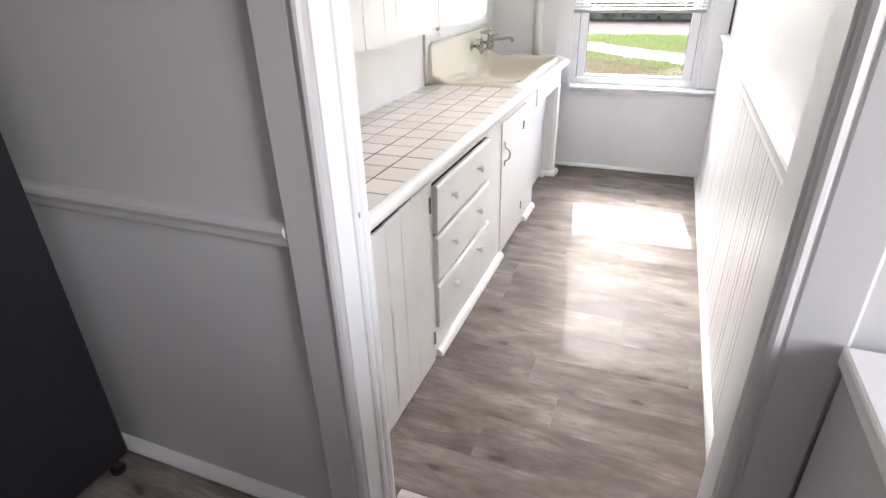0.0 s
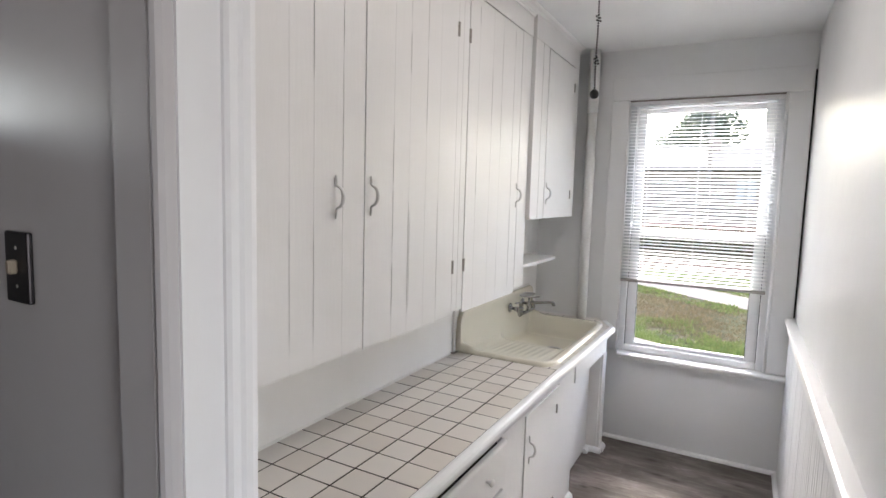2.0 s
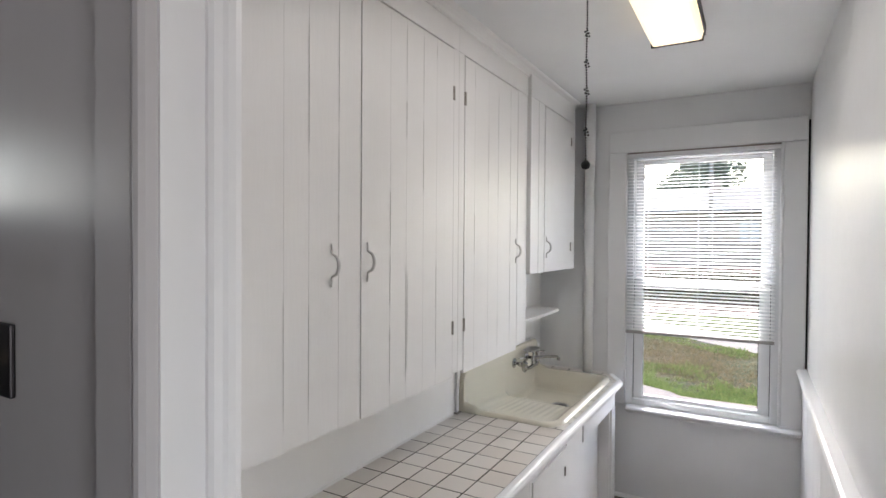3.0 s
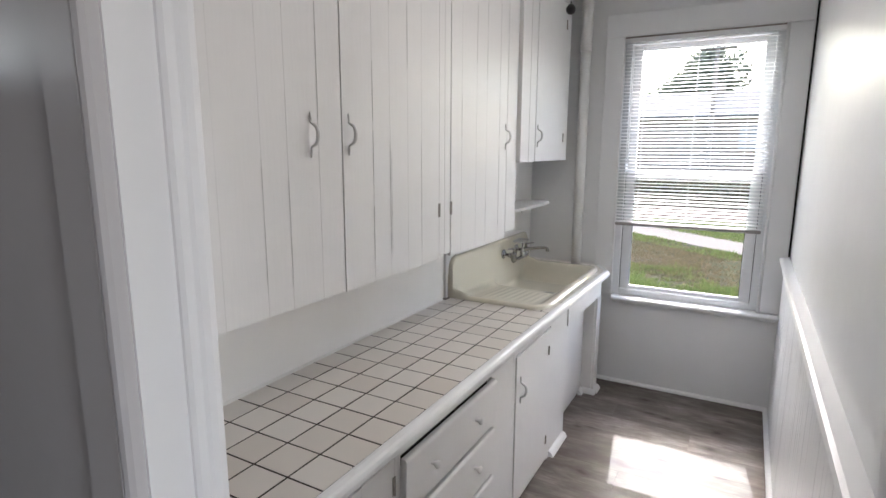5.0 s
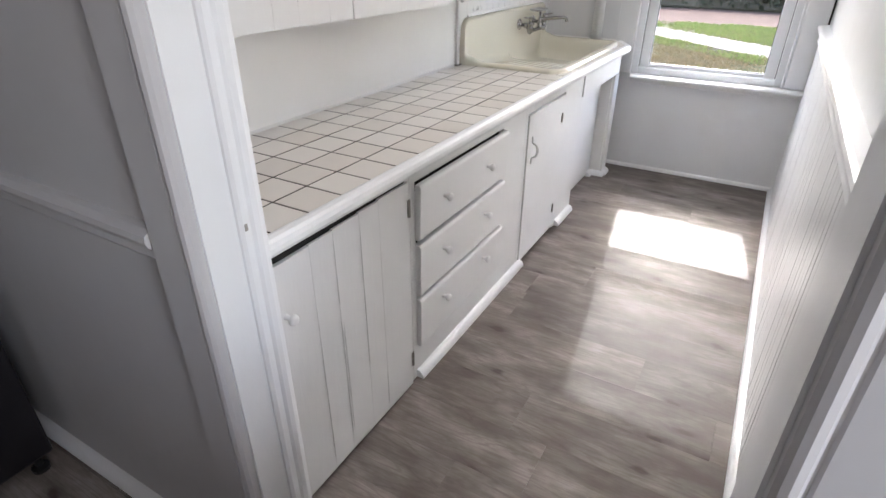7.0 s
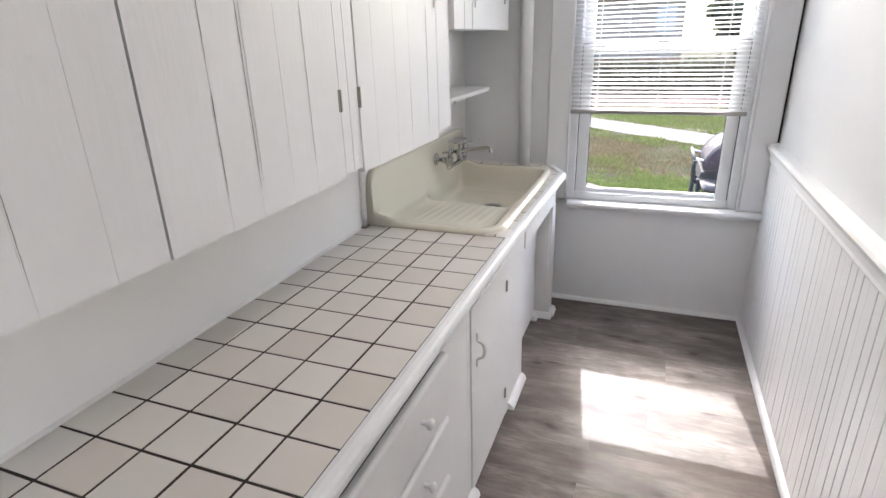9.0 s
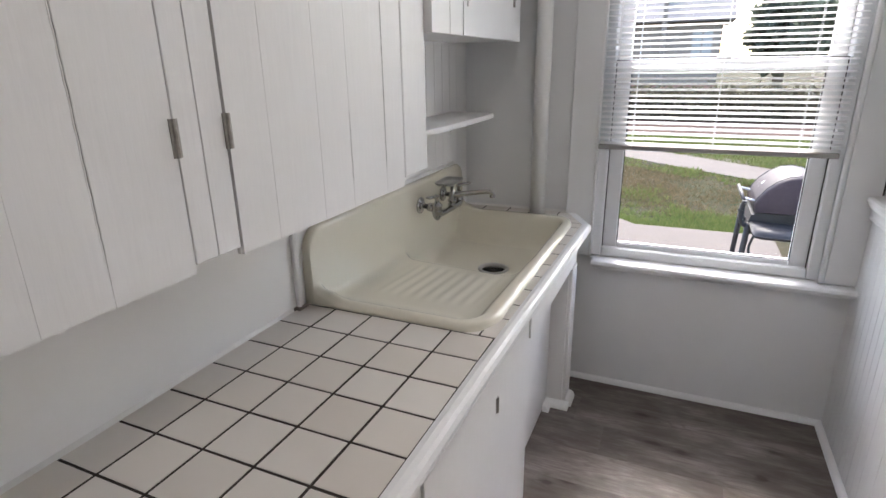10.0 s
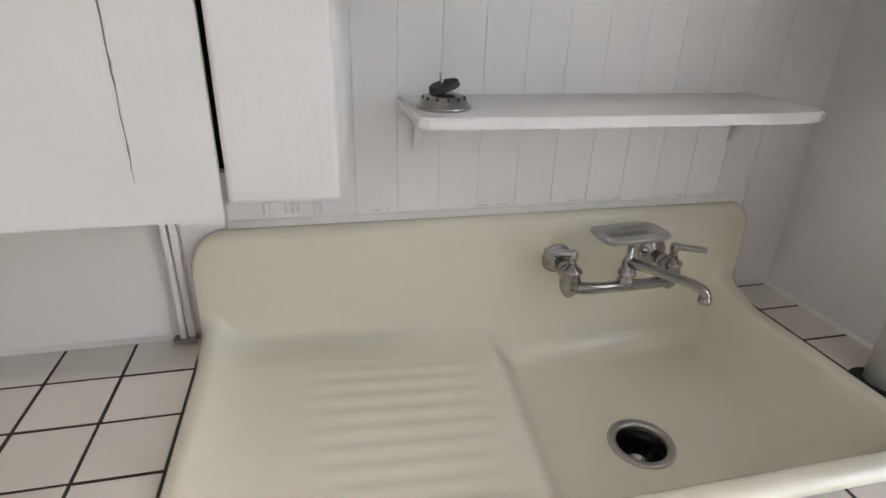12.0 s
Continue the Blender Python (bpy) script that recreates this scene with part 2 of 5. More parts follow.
M_LAWN = ground_mat()
M_CONC = speckle("concrete", (0.128, 0.105, 0.089), (0.170, 0.141, 0.121), 60)
M_ROAD = speckle("asphalt", (0.05, 0.05, 0.052), (0.075, 0.073, 0.072), 80)
M_BRICKY = speckle("brick_siding", (0.30, 0.17, 0.145), (0.36, 0.22, 0.19), 12)
M_SIDING = speckle("pale_siding", (0.24, 0.195, 0.165), (0.28, 0.235, 0.20), 7, 0.6, 0.1)
M_ROOF = speckle("roof_shingle", (0.20, 0.18, 0.165), (0.25, 0.225, 0.205), 25)
M_MULCH = speckle("red_mulch", (0.045, 0.028, 0.021), (0.125, 0.075, 0.058), 5, 0.95, 0.8, 0.7)
M_BARK = speckle("bark", (0.11, 0.085, 0.065), (0.16, 0.13, 0.10), 40)
M_PANE = plain("far_pane", (0.30, 0.30, 0.30), 0.3)
M_GRILL = plain("grill_hood", (0.048, 0.034, 0.039), 0.62, 0.0, 0.12, 20)
M_GRILL2 = plain("grill_grey", (0.040, 0.036, 0.037), 0.5, 0.0, 0.12, 20)


for m in (M_GRILL, M_GRILL2):
    m.node_tree.nodes["Principled BSDF"].inputs["Specular IOR Level"].default_value = 0.22


def leaf_mat(name, a, b):
    k = Nodes(name)
    g = k.t.nodes.new("ShaderNodeNewGeometry")
    c = k.ramp(g.outputs["Random Per Island"], [(0.0, a), (1.0, b)])
    k.l(c, k.b.inputs["Base Color"])
    k.b.inputs["Roughness"].default_value = 0.6
    k.b.inputs["Specular IOR Level"].default_value = 0.2
    tr = k.n("BsdfTranslucent")
    k.l(c, tr.inputs[0])
    mx = k.n("MixShader")
    mx.inputs[0].default_value = 0.5
    k.l(k.b.outputs[0], mx.inputs[1])
    k.l(tr.outputs[0], mx.inputs[2])
    k.l(mx.outputs[0], k.t.nodes["Material Output"].inputs[0])
    return k.m


M_GRASS = leaf_mat("grass_blade", (0.066, 0.108, 0.026), (0.165, 0.175, 0.062))
M_STRAW = leaf_mat("straw_blade", (0.070, 0.066, 0.028), (0.180, 0.128, 0.076))
M_LEAF = leaf_mat("tree_leaf", (0.10, 0.115, 0.085), (0.16, 0.175, 0.13))
M_HEDGE = leaf_mat("hedge_leaf", (0.055, 0.052, 0.034), (0.125, 0.110, 0.072))

# ---------------------------------------------------------------- mesh helpers


def mesh_of(bm, name):
    me = bpy.data.meshes.new(name)
    bmesh.ops.recalc_face_normals(bm, faces=bm.faces)
    bm.to_mesh(me)
    bm.free()
    return me


def part(name, bm, material, parent=None, label="", smooth=False):
    me = bm if isinstance(bm, bpy.types.Mesh) else mesh_of(bm, name)
    if material and not me.materials:
        me.materials.append(material)
    if smooth:
        for f in me.polygons:
            f.use_smooth = True
    ob = new(name, me)
    if parent:
        ob.parent = parent
    return tagged(ob, label)


def thing(name, label, category, group="", kind="", at=(0, 0, 0)):
    ob = new(name)
    ob.empty_display_size = 0.05
    ob.location = at
    return tagged(ob, label, category, group, kind)


def add_box(bm, x0, x1, y0, y1, z0, z1, bev=0.0, seg=1):
    vs = [bm.verts.new((x, y, z)) for x in (x0, x1) for y in (y0, y1) for z in (z0, z1)]
    fs = [bm.faces.new([vs[i] for i in q]) for q in ((0, 1, 3, 2), (4, 6, 7, 5), (0, 4, 5, 1), (2, 3, 7, 6), (0, 2, 6, 4), (1, 5, 7, 3))]
    if bev:
        es = list({e for f in fs for e in f.edges})
        bmesh.ops.bevel(bm, geom=es, offset=bev, segments=seg, profile=0.5, affect="EDGES")
    return bm


def box(x0, x1, y0, y1, z0, z1, bev=0.0, seg=1):
    return add_box(bmesh.new(), x0, x1, y0, y1, z0, z1, bev, seg)


def boxes(*rows, bev=0.0):
    bm = bmesh.new()
    for r in rows:
        b = box(*r, bev)
        me = bpy.data.meshes.new("tmp")
        b.to_mesh(me)
        b.free()
        bm.from_mesh(me)
        bpy.data.meshes.remove(me)
    return bm


def extrude(profile, axis, a0, a1, bm=None):
    """A closed profile of (u, v) run along an axis: x -> (y, z), y -> (x, z), z -> (x, y)."""
    bm = bm or bmesh.new()
    def at(u, v, a):
        return {"x": (a, u, v), "y": (u, a, v), "z": (u, v, a)}[axis]
    r0 = [bm.verts.new(at(u, v, a0)) for u, v in profile]
    r1 = [bm.verts.new(at(u, v, a1)) for u, v in profile]
    n = len(profile)
    for i in range(n):
        bm.faces.new((r0[i], r0[(i + 1) % n], r1[(i + 1) % n], r1[i]))
    bm.faces.new(r0[::-1])
    bm.faces.new(r1)
    return bm


def lathe(profile, centre, axis=(0, 0, 1), n=24, bm=None):
    """Points (radius, height) turned about an axis through centre."""
    bm = bm or bmesh.new()
    m = Matrix.Translation(centre) @ Vector(axis).to_track_quat("Z", "Y").to_matrix().to_4x4()
    rings = []
    for r, h in profile:
        if r < 1e-6:
            rings.append([bm.verts.new(m @ Vector((0, 0, h)))])
        else:
            rings.append([bm.verts.new(m @ Vector((r * math.cos(2 * math.pi * i / n), r * math.sin(2 * math.pi * i / n), h))) for i in range(n)])
    for a, b in zip(rings, rings[1:]):
        for i in range(n):
            j = (i + 1) % n
            if len(a) == 1 and len(b) > 1:
                bm.faces.new((a[0], b[i], b[j]))
            elif len(b) == 1 and len(a) > 1:
                bm.faces.new((a[i], a[j], b[0]))
            elif len(a) > 1:
                bm.faces.new((a[i], a[j], b[j], b[i]))
    return bm


def tube(points, radii, n=12, bm=None, flat=1.0):
    """A round bar along points; radii one number or one per point."""
    bm = bm or bmesh.new()
    pts = [Vector(p) for p in points]
    if isinstance(radii, (int, float)):
        radii = [radii] * len(pts)
    d = (pts[1] - pts[0]).normalized()
    up = Vector((0, 0, 1)) if abs(d.z) < 0.9 else Vector((1, 0, 0))
    u = d.cross(up).normalized()
    rings = []
    for i, p in enumerate(pts):
        d = (pts[min(i + 1, len(pts) - 1)] - pts[max(i - 1, 0)]).normalized()
        u = (u - d * u.dot(d)).normalized()
        v = d.cross(u)
        rings.append([bm.verts.new(p + radii[i] * (math.cos(2 * math.pi * j / n) * u + flat * math.sin(2 * math.pi * j / n) * v)) for j in range(n)])
    for a, b in zip(rings, rings[1:]):
        for j in range(n):
            bm.faces.new((a[j], a[(j + 1) % n], b[(j + 1) % n], b[j]))
    bm.faces.new(rings[0][::-1])
    bm.faces.new(rings[-1])
    return bm


def bend(points, steps=6):
    """A smooth line through points (Catmull-Rom)."""
    p = [Vector(q) for q in points]
    p = [p[0] * 2 - p[1]] + p + [p[-1] * 2 - p[-2]]
    out = []
    for a, b, c, d in zip(p, p[1:], p[2:], p[3:]):
        for s in range(steps):
            t = s / steps
            out.append(0.5 * ((2 * b) + (c - a) * t + (2 * a - 5 * b + 4 * c - d) * t * t + (3 * b - a - 3 * c + d) * t ** 3))
    return out + [p[-2]]


def structure(name, bm, material, label, category, smooth=False):
    return tagged(part(name, bm, material, None, "", smooth), label, category, "", "structure")


# ---------------------------------------------------------------- the shell
CEIL, BACK, RIGHT = 2.51, 3.222, 1.537
WX0, WX1, WZ0, WZ1 = 0.571, 1.404, 0.590, 2.192          # window opening
DX0, DX1, DTOP, DY = 0.658, 1.402, 2.06, 0.025                       # doorway
DEPTH = 0.13                                              # door wall

floor_ob = structure("floor", box(-2.2, 3.4, -3.1, BACK + 0.2, -0.12, -0.006), M_DARK, "grey-brown wood-look plank floor", "floor")
structure("ceiling", boxes((-0.2, 1.9, DEPTH, BACK + 0.2, CEIL, CEIL + 0.15), (-2.2, 3.4, -3.1, DEPTH - 0.004, CEIL, CEIL + 0.15)), M_CEIL, "smooth white painted ceiling", "ceiling")
wall_left = structure("wall_left", box(-0.15, 0.0, DEPTH, BACK, 0, CEIL), M_WHITE, "white painted wall behind the tiled counter", "wall")
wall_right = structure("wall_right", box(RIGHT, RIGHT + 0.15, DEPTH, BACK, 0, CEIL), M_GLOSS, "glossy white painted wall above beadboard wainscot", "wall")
wall_back = structure("wall_window", boxes((-0.15, WX0, BACK, BACK + 0.16, 0, CEIL), (WX1, RIGHT + 0.15, BACK, BACK + 0.16, 0, CEIL), (WX0, WX1, BACK, BACK + 0.16, 0, WZ0), (WX0, WX1, BACK, BACK + 0.16, WZ1, CEIL)), M_WALL, "pale grey painted end wall with the window", "wall")
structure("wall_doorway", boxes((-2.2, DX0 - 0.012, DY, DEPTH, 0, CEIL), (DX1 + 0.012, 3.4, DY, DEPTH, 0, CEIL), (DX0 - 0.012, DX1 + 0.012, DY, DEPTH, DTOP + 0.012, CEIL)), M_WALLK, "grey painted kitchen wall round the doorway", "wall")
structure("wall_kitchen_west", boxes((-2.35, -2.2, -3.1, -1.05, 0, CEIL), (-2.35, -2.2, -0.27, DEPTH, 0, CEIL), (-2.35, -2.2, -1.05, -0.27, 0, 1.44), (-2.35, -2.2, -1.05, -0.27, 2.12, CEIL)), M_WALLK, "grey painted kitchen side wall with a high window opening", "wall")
# the opening is assumed, cut for the added east lamp
structure("wall_kitchen_east", boxes((3.4, 3.55, -3.1, -1.5, 0, CEIL), (3.4, 3.55, -0.5, DEPTH, 0, CEIL), (3.4, 3.55, -1.5, -0.5, 0, 0.9), (3.4, 3.55, -1.5, -0.5, 2.1, CEIL)), M_WALLK, "grey painted kitchen wall with an assumed window opening", "wall")
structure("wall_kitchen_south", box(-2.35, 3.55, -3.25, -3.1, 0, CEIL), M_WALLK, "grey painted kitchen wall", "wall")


def quarter_round(name, axis, a0, a1, cx, cz, sx, r, label, z=0.0):
    prof = [(cx, z)] + [(cx + sx * r * math.cos(i * math.pi / 12), z + r * math.sin(i * math.pi / 12)) for i in range(7)]
    return structure(name, extrude(prof, axis, a0, a1), M_TRIM, label, "baseboard")


quarter_round("baseboard_back", "x", 0.475, 1.50, BACK, 0, -1, 0.020, "thin white quarter-round at the end wall")
quarter_round("baseboard_right", "y", DEPTH, BACK, 1.513, 0, -1, 0.022, "thin white quarter-round under the wainscot")
quarter_round("baseboard_kitchen", "x", -2.2, 0.54, DY, 0, -1, 0.030, "low white baseboard on the kitchen wall")

# doorway: jambs, casings, stops
door = thing("door_frame", "white painted doorway frame with beaded casing, grey on the kitchen side", "doorway", "", "structure", (0, 0, 0))
for sx, x, lab in ((1, DX0, ""), (-1, DX1, "")):
    part("jamb", box(min(x, x - sx * 0.012), max(x, x - sx * 0.012), DY - 0.004, DEPTH + 0.004, 0, DTOP), M_TRIM, door)
    # stop with a double bead on the pantry side
    prof = [(x - sx * 0.001, 0.082), (x + sx * 0.006, 0.082), (x + sx * 0.011, 0.087), (x + sx * 0.011, 0.096), (x + sx * 0.007, 0.099), (x + sx * 0.007, 0.103), (x + sx * 0.012, 0.108), (x + sx * 0.014, 0.118), (x + sx * 0.012, 0.128), (x + sx * 0.006, 0.1335), (x - sx * 0.001, 0.1335)]
    if sx > 0:
        part("stop", extrude(prof, "z", 0, DTOP), M_TRIM, door)
    o = x - sx * 0.113
    casing = [(o, 0.002), (o, -0.016), (o + sx * 0.006, -0.021), (x - sx * 0.034, -0.021), (x - sx * 0.031, -0.018), (x - sx * 0.028, -0.018), (x - sx * 0.024, -0.024), (x - sx * 0.017, -0.027), (x - sx * 0.010, -0.025), (x - sx * 0.005, -0.019), (x - sx * 0.005, 0.002)]
    # casing takes the kitchen wall grey; the jambs stay white
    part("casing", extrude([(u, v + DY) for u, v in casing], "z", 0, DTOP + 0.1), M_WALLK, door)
    part("pantry_casing", box(min(x - sx * 0.014, x - sx * 0.09), max(x - sx * 0.014, x - sx * 0.09), DEPTH + 0.001, DEPTH + 0.018, 0.0 if sx < 0 else 0.80, DTOP, 0.003), M_TRIM, door)
part("head_jamb", box(DX0, DX1, DY - 0.004, DEPTH + 0.004, DTOP, DTOP + 0.012), M_TRIM, door)
part("head_casing", box(DX0 - 0.113, DX1 + 0.113, DY - 0.022, DY + 0.002, DTOP + 0.1, DTOP + 0.2, 0.003), M_TRIM, door)
part("strike_hole", box(DX0 + 0.0105, DX0 + 0.0117, 0.088, 0.094, 0.890, 0.902), M_HINGE, door, "dark screw hole")
thr = thing("threshold_strip", "bright metal floor strip with screws at the doorway", "threshold", "", "structure")
part("strip", extrude([(0.115, 0.0), (0.120, 0.004), (0.140, 0.007), (0.160, 0.004), (0.165, 0.0)], "x", DX0 + 0.014, DX0 + 0.12), M_STEEL, thr)
part("screw", lathe([(0.0, 0.0015), (0.004, 0.001), (0.0045, 0)], (DX0 + 0.06, 0.14, 0.0066), n=10), M_CHAIN, thr)

# kitchen chair rail on the door wall
RAILP = [(0.0, 0.845), (-0.012, 0.845), (-0.016, 0.852), (-0.016, 0.868), (-0.024, 0.874), (-0.028, 0.884), (-0.026, 0.894), (-0.014, 0.902), (0.0, 0.904)]
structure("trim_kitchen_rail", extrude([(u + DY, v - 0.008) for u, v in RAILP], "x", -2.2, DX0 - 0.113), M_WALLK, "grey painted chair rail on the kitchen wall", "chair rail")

# light switch
sw = thing("light_switch", "dark bronze switch plate with a tan toggle", "light switch")
part("plate", box(0.220, 0.293, 0.016, 0.025, 1.388, 1.502, 0.003, 2), M_PLATE, sw)
part("toggle", box(0.250, 0.263, 0.003, 0.0165, 1.435, 1.458, 0.003), M_TOGGLE, sw, "tan toggle")
for z in (1.415, 1.476):
    part("screw", lathe([(0.0, 0.0015), (0.003, 0.001), (0.0035, 0)], (0.2565, 0.0162, z), (0, -1, 0), 10), M_STEEL, sw)

# right wall: wainscot rail and its boards (boards at the end of the file)
rail_prof = [(x + (0.006 if x < 1.53 else 0), z + 0.024) for x, z in [(1.5365, 0.830), (1.500, 0.830), (1.497, 0.836), (1.500, 0.846), (1.500, 0.868), (1.494, 0.872), (1.490, 0.880), (1.484, 0.888), (1.480, 0.898), (1.484, 0.907), (1.494, 0.911), (1.5365, 0.913)]]
structure("trim_right_rail", extrude(rail_prof, "y", DEPTH + 0.02, BACK), M_TRIM, "glossy white moulded chair rail", "chair rail")

# ---------------------------------------------------------------- window
win = thing("window_1", "white vinyl double-hung window in a painted casing", "window", "", "structure")
YF = BACK - 0.020
part("head_casing", box(0.46, 1.527, YF, BACK, WZ1 + 0.003, 2.330, 0.003), M_WALL, win)
part("side_casing", box(0.46, WX0 - 0.004, YF, BACK, 0.60, WZ1 + 0.002, 0.003), M_WALL, win)
part("side_casing", box(WX1 + 0.012, 1.527, YF, BACK, 0.60, WZ1 + 0.002, 0.003), M_WALL, win)
part("bead", tube([(WX1 + 0.004, YF + 0.002, 0.60), (WX1 + 0.004, YF + 0.002, WZ1)], 0.009, 10), M_TRIM, win, "", True)
part("bead", tube([(WX0 - 0.002, YF + 0.004, 0.60), (WX0 - 0.002, YF + 0.004, WZ1)], 0.007, 10), M_TRIM, win, "", True)
# dark strip fills the slot by the casing, painting its shade
part("corner_gap_shade", box(1.528, 1.5365, BACK - 0.004, BACK + 0.004, 0.92, 2.31), M_DARK, win, "near-black strip painting the shade of the gap beside the casing")
part("window_sill", extrude([(BACK + 0.10, 0.568), (BACK - 0.052, 0.568), (BACK - 0.062, 0.574), (BACK - 0.066, 0.583), (BACK - 0.062, 0.592), (BACK - 0.054, 0.596), (BACK + 0.10, 0.596)], "x", 0.585, 1.530), M_TRIM, win, "glossy white stool")
part("sill_cove", extrude([(BACK, 0.545), (BACK - 0.012, 0.548), (BACK - 0.024, 0.560), (BACK - 0.026, 0.568), (BACK, 0.568)], "x", 0.59, 1.528), M_TRIM, win)


def frame_ring(x0, x1, z0, z1, w, y0, y1, wb=None, wt=None, bev=0.004):
    wb, wt = wb or w, wt or w
    return boxes((x0, x0 + w, y0, y1, z0, z1), (x1 - w, x1, y0, y1, z0, z1), (x0 + w, x1 - w, y0 + 0.0006, y1 - 0.0006, z0, z0 + wb), (x0 + w, x1 - w, y0 + 0.0006, y1 - 0.0006, z1 - wt, z1), bev=bev)


part("window_frame", frame_ring(WX0, WX1, 0.597, WZ1, 0.040, BACK + 0.014, BACK + 0.13), M_VINYL, win)
part("lower_sash", frame_ring(WX0 + 0.041, WX1 - 0.041, 0.612, 1.392, 0.058, BACK + 0.038, BACK + 0.072, 0.045, 0.044), M_VINYL, win)
part("upper_sash", frame_ring(WX0 + 0.041, WX1 - 0.041, 1.352, WZ1 - 0.041, 0.050, BACK + 0.076, BACK + 0.108, 0.044, 0.030), M_VINYL, win)
for zz0, zz1, yy in ((0.655, 1.350, BACK + 0.056), (1.394, WZ1 - 0.07, BACK + 0.093)):
    pane = part("pane", box(WX0 + 0.095, WX1 - 0.095, yy, yy + 0.004, zz0, zz1), M_GLASS, win)
    pane.visible_shadow = False
part("sash_seal", frame_ring(WX0 + 0.0985, WX1 - 0.0985, 0.6565, 1.349, 0.004, BACK + 0.0365, BACK + 0.0385, bev=0), M_DARK, win, "dark glazing seal")
part("sash_joint", frame_ring(WX0 + 0.0405, WX1 - 0.0405, 0.611, 1.392, 0.0028, BACK + 0.0362, BACK + 0.0378, bev=0), M_CHAIN, win, "dark joint round the sash")
part("sash_lock", box(0.96, 1.01, BACK + 0.030, BACK + 0.05, 1.392, 1.402, 0.003), M_VINYL, win)

# mini blind
blind = thing("window_blind", "white horizontal mini blind, lowered two thirds", "blind")
BY = BACK - 0.008
part("head_rail", box(WX0 + 0.003, WX1 - 0.003, BY - 0.018, BY + 0.014, 2.158, 2.188, 0.002), M_SLAT, blind)
part("valance", box(WX0 + 0.004, WX1 - 0.004, BY - 0.0215, BY - 0.0185, 2.166, 2.182), M_SLAT, blind)
# added strip: the shadow gap over the blind, put in as brown colour
part("top_shadow_strip", box(WX0 + 0.004, WX1 - 0.004, BY - 0.0225, BY - 0.0185, 2.1825, 2.1905), M_BROWN, blind, "brown strip painting the shadow gap above the valance")
slat_me = bpy.data.meshes.new("slat")
xs0, xs1 = WX0 + 0.006, WX1 - 0.022
sv, sf = [], []
for k in range(7):
    u = (k / 6 - 0.5) * 0.025
    lift = 0.0022 * (1 - (2 * k / 6 - 1) ** 2)
    sv += [(xs0, u, lift + u * 0.26), (xs1, u, lift + u * 0.26)]
sf = [(2 * k, 2 * k + 1, 2 * k + 3, 2 * k + 2) for k in range(6)]
sv += [(x, y, z - 0.0007) for x, y, z in sv]
sf += [tuple(14 + i for i in f[::-1]) for f in sf] + [(0, 14, 15, 1), (12, 13, 27, 26)]
slat_me.from_pydata(sv, [], sf)
slat_me.materials.append(M_SLAT)
zb, n_slats = 1.075, 53
for i in range(n_slats):
    s = new("slat", slat_me)
    s.parent = blind
    s.location = (random.uniform(-0.001, 0.001), BY, zb + 0.006 + i * (2.150 - zb) / n_slats)
    s.rotation_euler = (random.uniform(-0.02, 0.02), random.uniform(-0.0012, 0.0012), 0)
part("bottom_rail", box(xs0 - 0.004, xs1, BY - 0.014, BY + 0.014, 1.056, 1.074, 0.004, 2), M_RAIL, blind, "grey bottom rail")
for x in (0.70, 0.985, 1.26):
    for dy in (-0.0135, 0.0135):
        part("cord", tube([(x, BY + dy, 1.066), (x, BY + dy, 2.16)], 0.0008, 5), M_SLAT, blind)
part("tilt_wand", tube([(0.628, BY - 0.024, 2.15), (0.626, BY - 0.027, 1.45)], 0.0035, 6), M_SLAT, blind)

# ---------------------------------------------------------------- ceiling lamp and pull chain
lamp = thing("ceiling_light", "lit warm wraparound fluorescent ceiling light", "ceiling light")
part("frame", extrude([(0.878, CEIL), (0.878, 2.494), (0.884, 2.448), (1.084, 2.448), (1.093, 2.494), (1.092, CEIL)], "y", 2.065, 2.071), M_CHAIN, lamp, "dark end cap")
part("frame", extrude([(0.878, CEIL), (0.878, 2.494), (0.884, 2.448), (1.084, 2.448), (1.093, 2.494), (1.092, CEIL)], "y", 0.774, 0.780), M_CHAIN, lamp, "dark end cap")
part("side_rail", box(1.0885, 1.0925, 0.781, 2.064, 2.468, 2.508), M_CHAIN, lamp, "dark side rail")
part("diffuser", extrude([(0.882, 2.508), (0.882, 2.495), (0.890, 2.456), (0.900, 2.452), (1.068, 2.452), (1.078, 2.456), (1.088, 2.495), (1.088, 2.508)], "y", 0.7805, 2.0645), M_GLOW, lamp, "glowing cream diffuser").visible_shadow = False
chain = thing("pull_chain", "dark beaded pull chain with a round knob", "pull chain")
cb = bmesh.new()
bead = [(0.0, -0.0022), (0.0016, -0.0015), (0.0022, 0.0), (0.0016, 0.0015), (0.0, 0.0022)]
zc = 1.80
while zc < CEIL:
    lathe(bead, (0.974 + 0.0006 * math.sin(zc * 40), 0.72, zc), n=6, bm=cb)
    zc += 0.0052
part("beads", cb, M_CHAIN, chain, "", True)
for zk in (1.853, 1.935, 1.99, 2.05):
    kb = bmesh.new()
    for dx, dz in ((0.003, 0.0), (-0.003, 0.003), (0.001, 0.006), (-0.002, -0.004), (0.004, -0.006)):
        lathe(bead, (0.974 + dx, 0.72 + dx * 0.6, zk + dz), n=6, bm=kb)
    part("knot", kb, M_CHAIN, chain)
part("knob", lathe([(0.0, -0.0095), (0.006, -0.0075), (0.0088, -0.003), (0.0092, 0.001), (0.008, 0.005), (0.005, 0.0085), (0.002, 0.010), (0.0, 0.0125)], (0.974, 0.72, 1.787), n=16), M_RUBBER, chain, "", True)

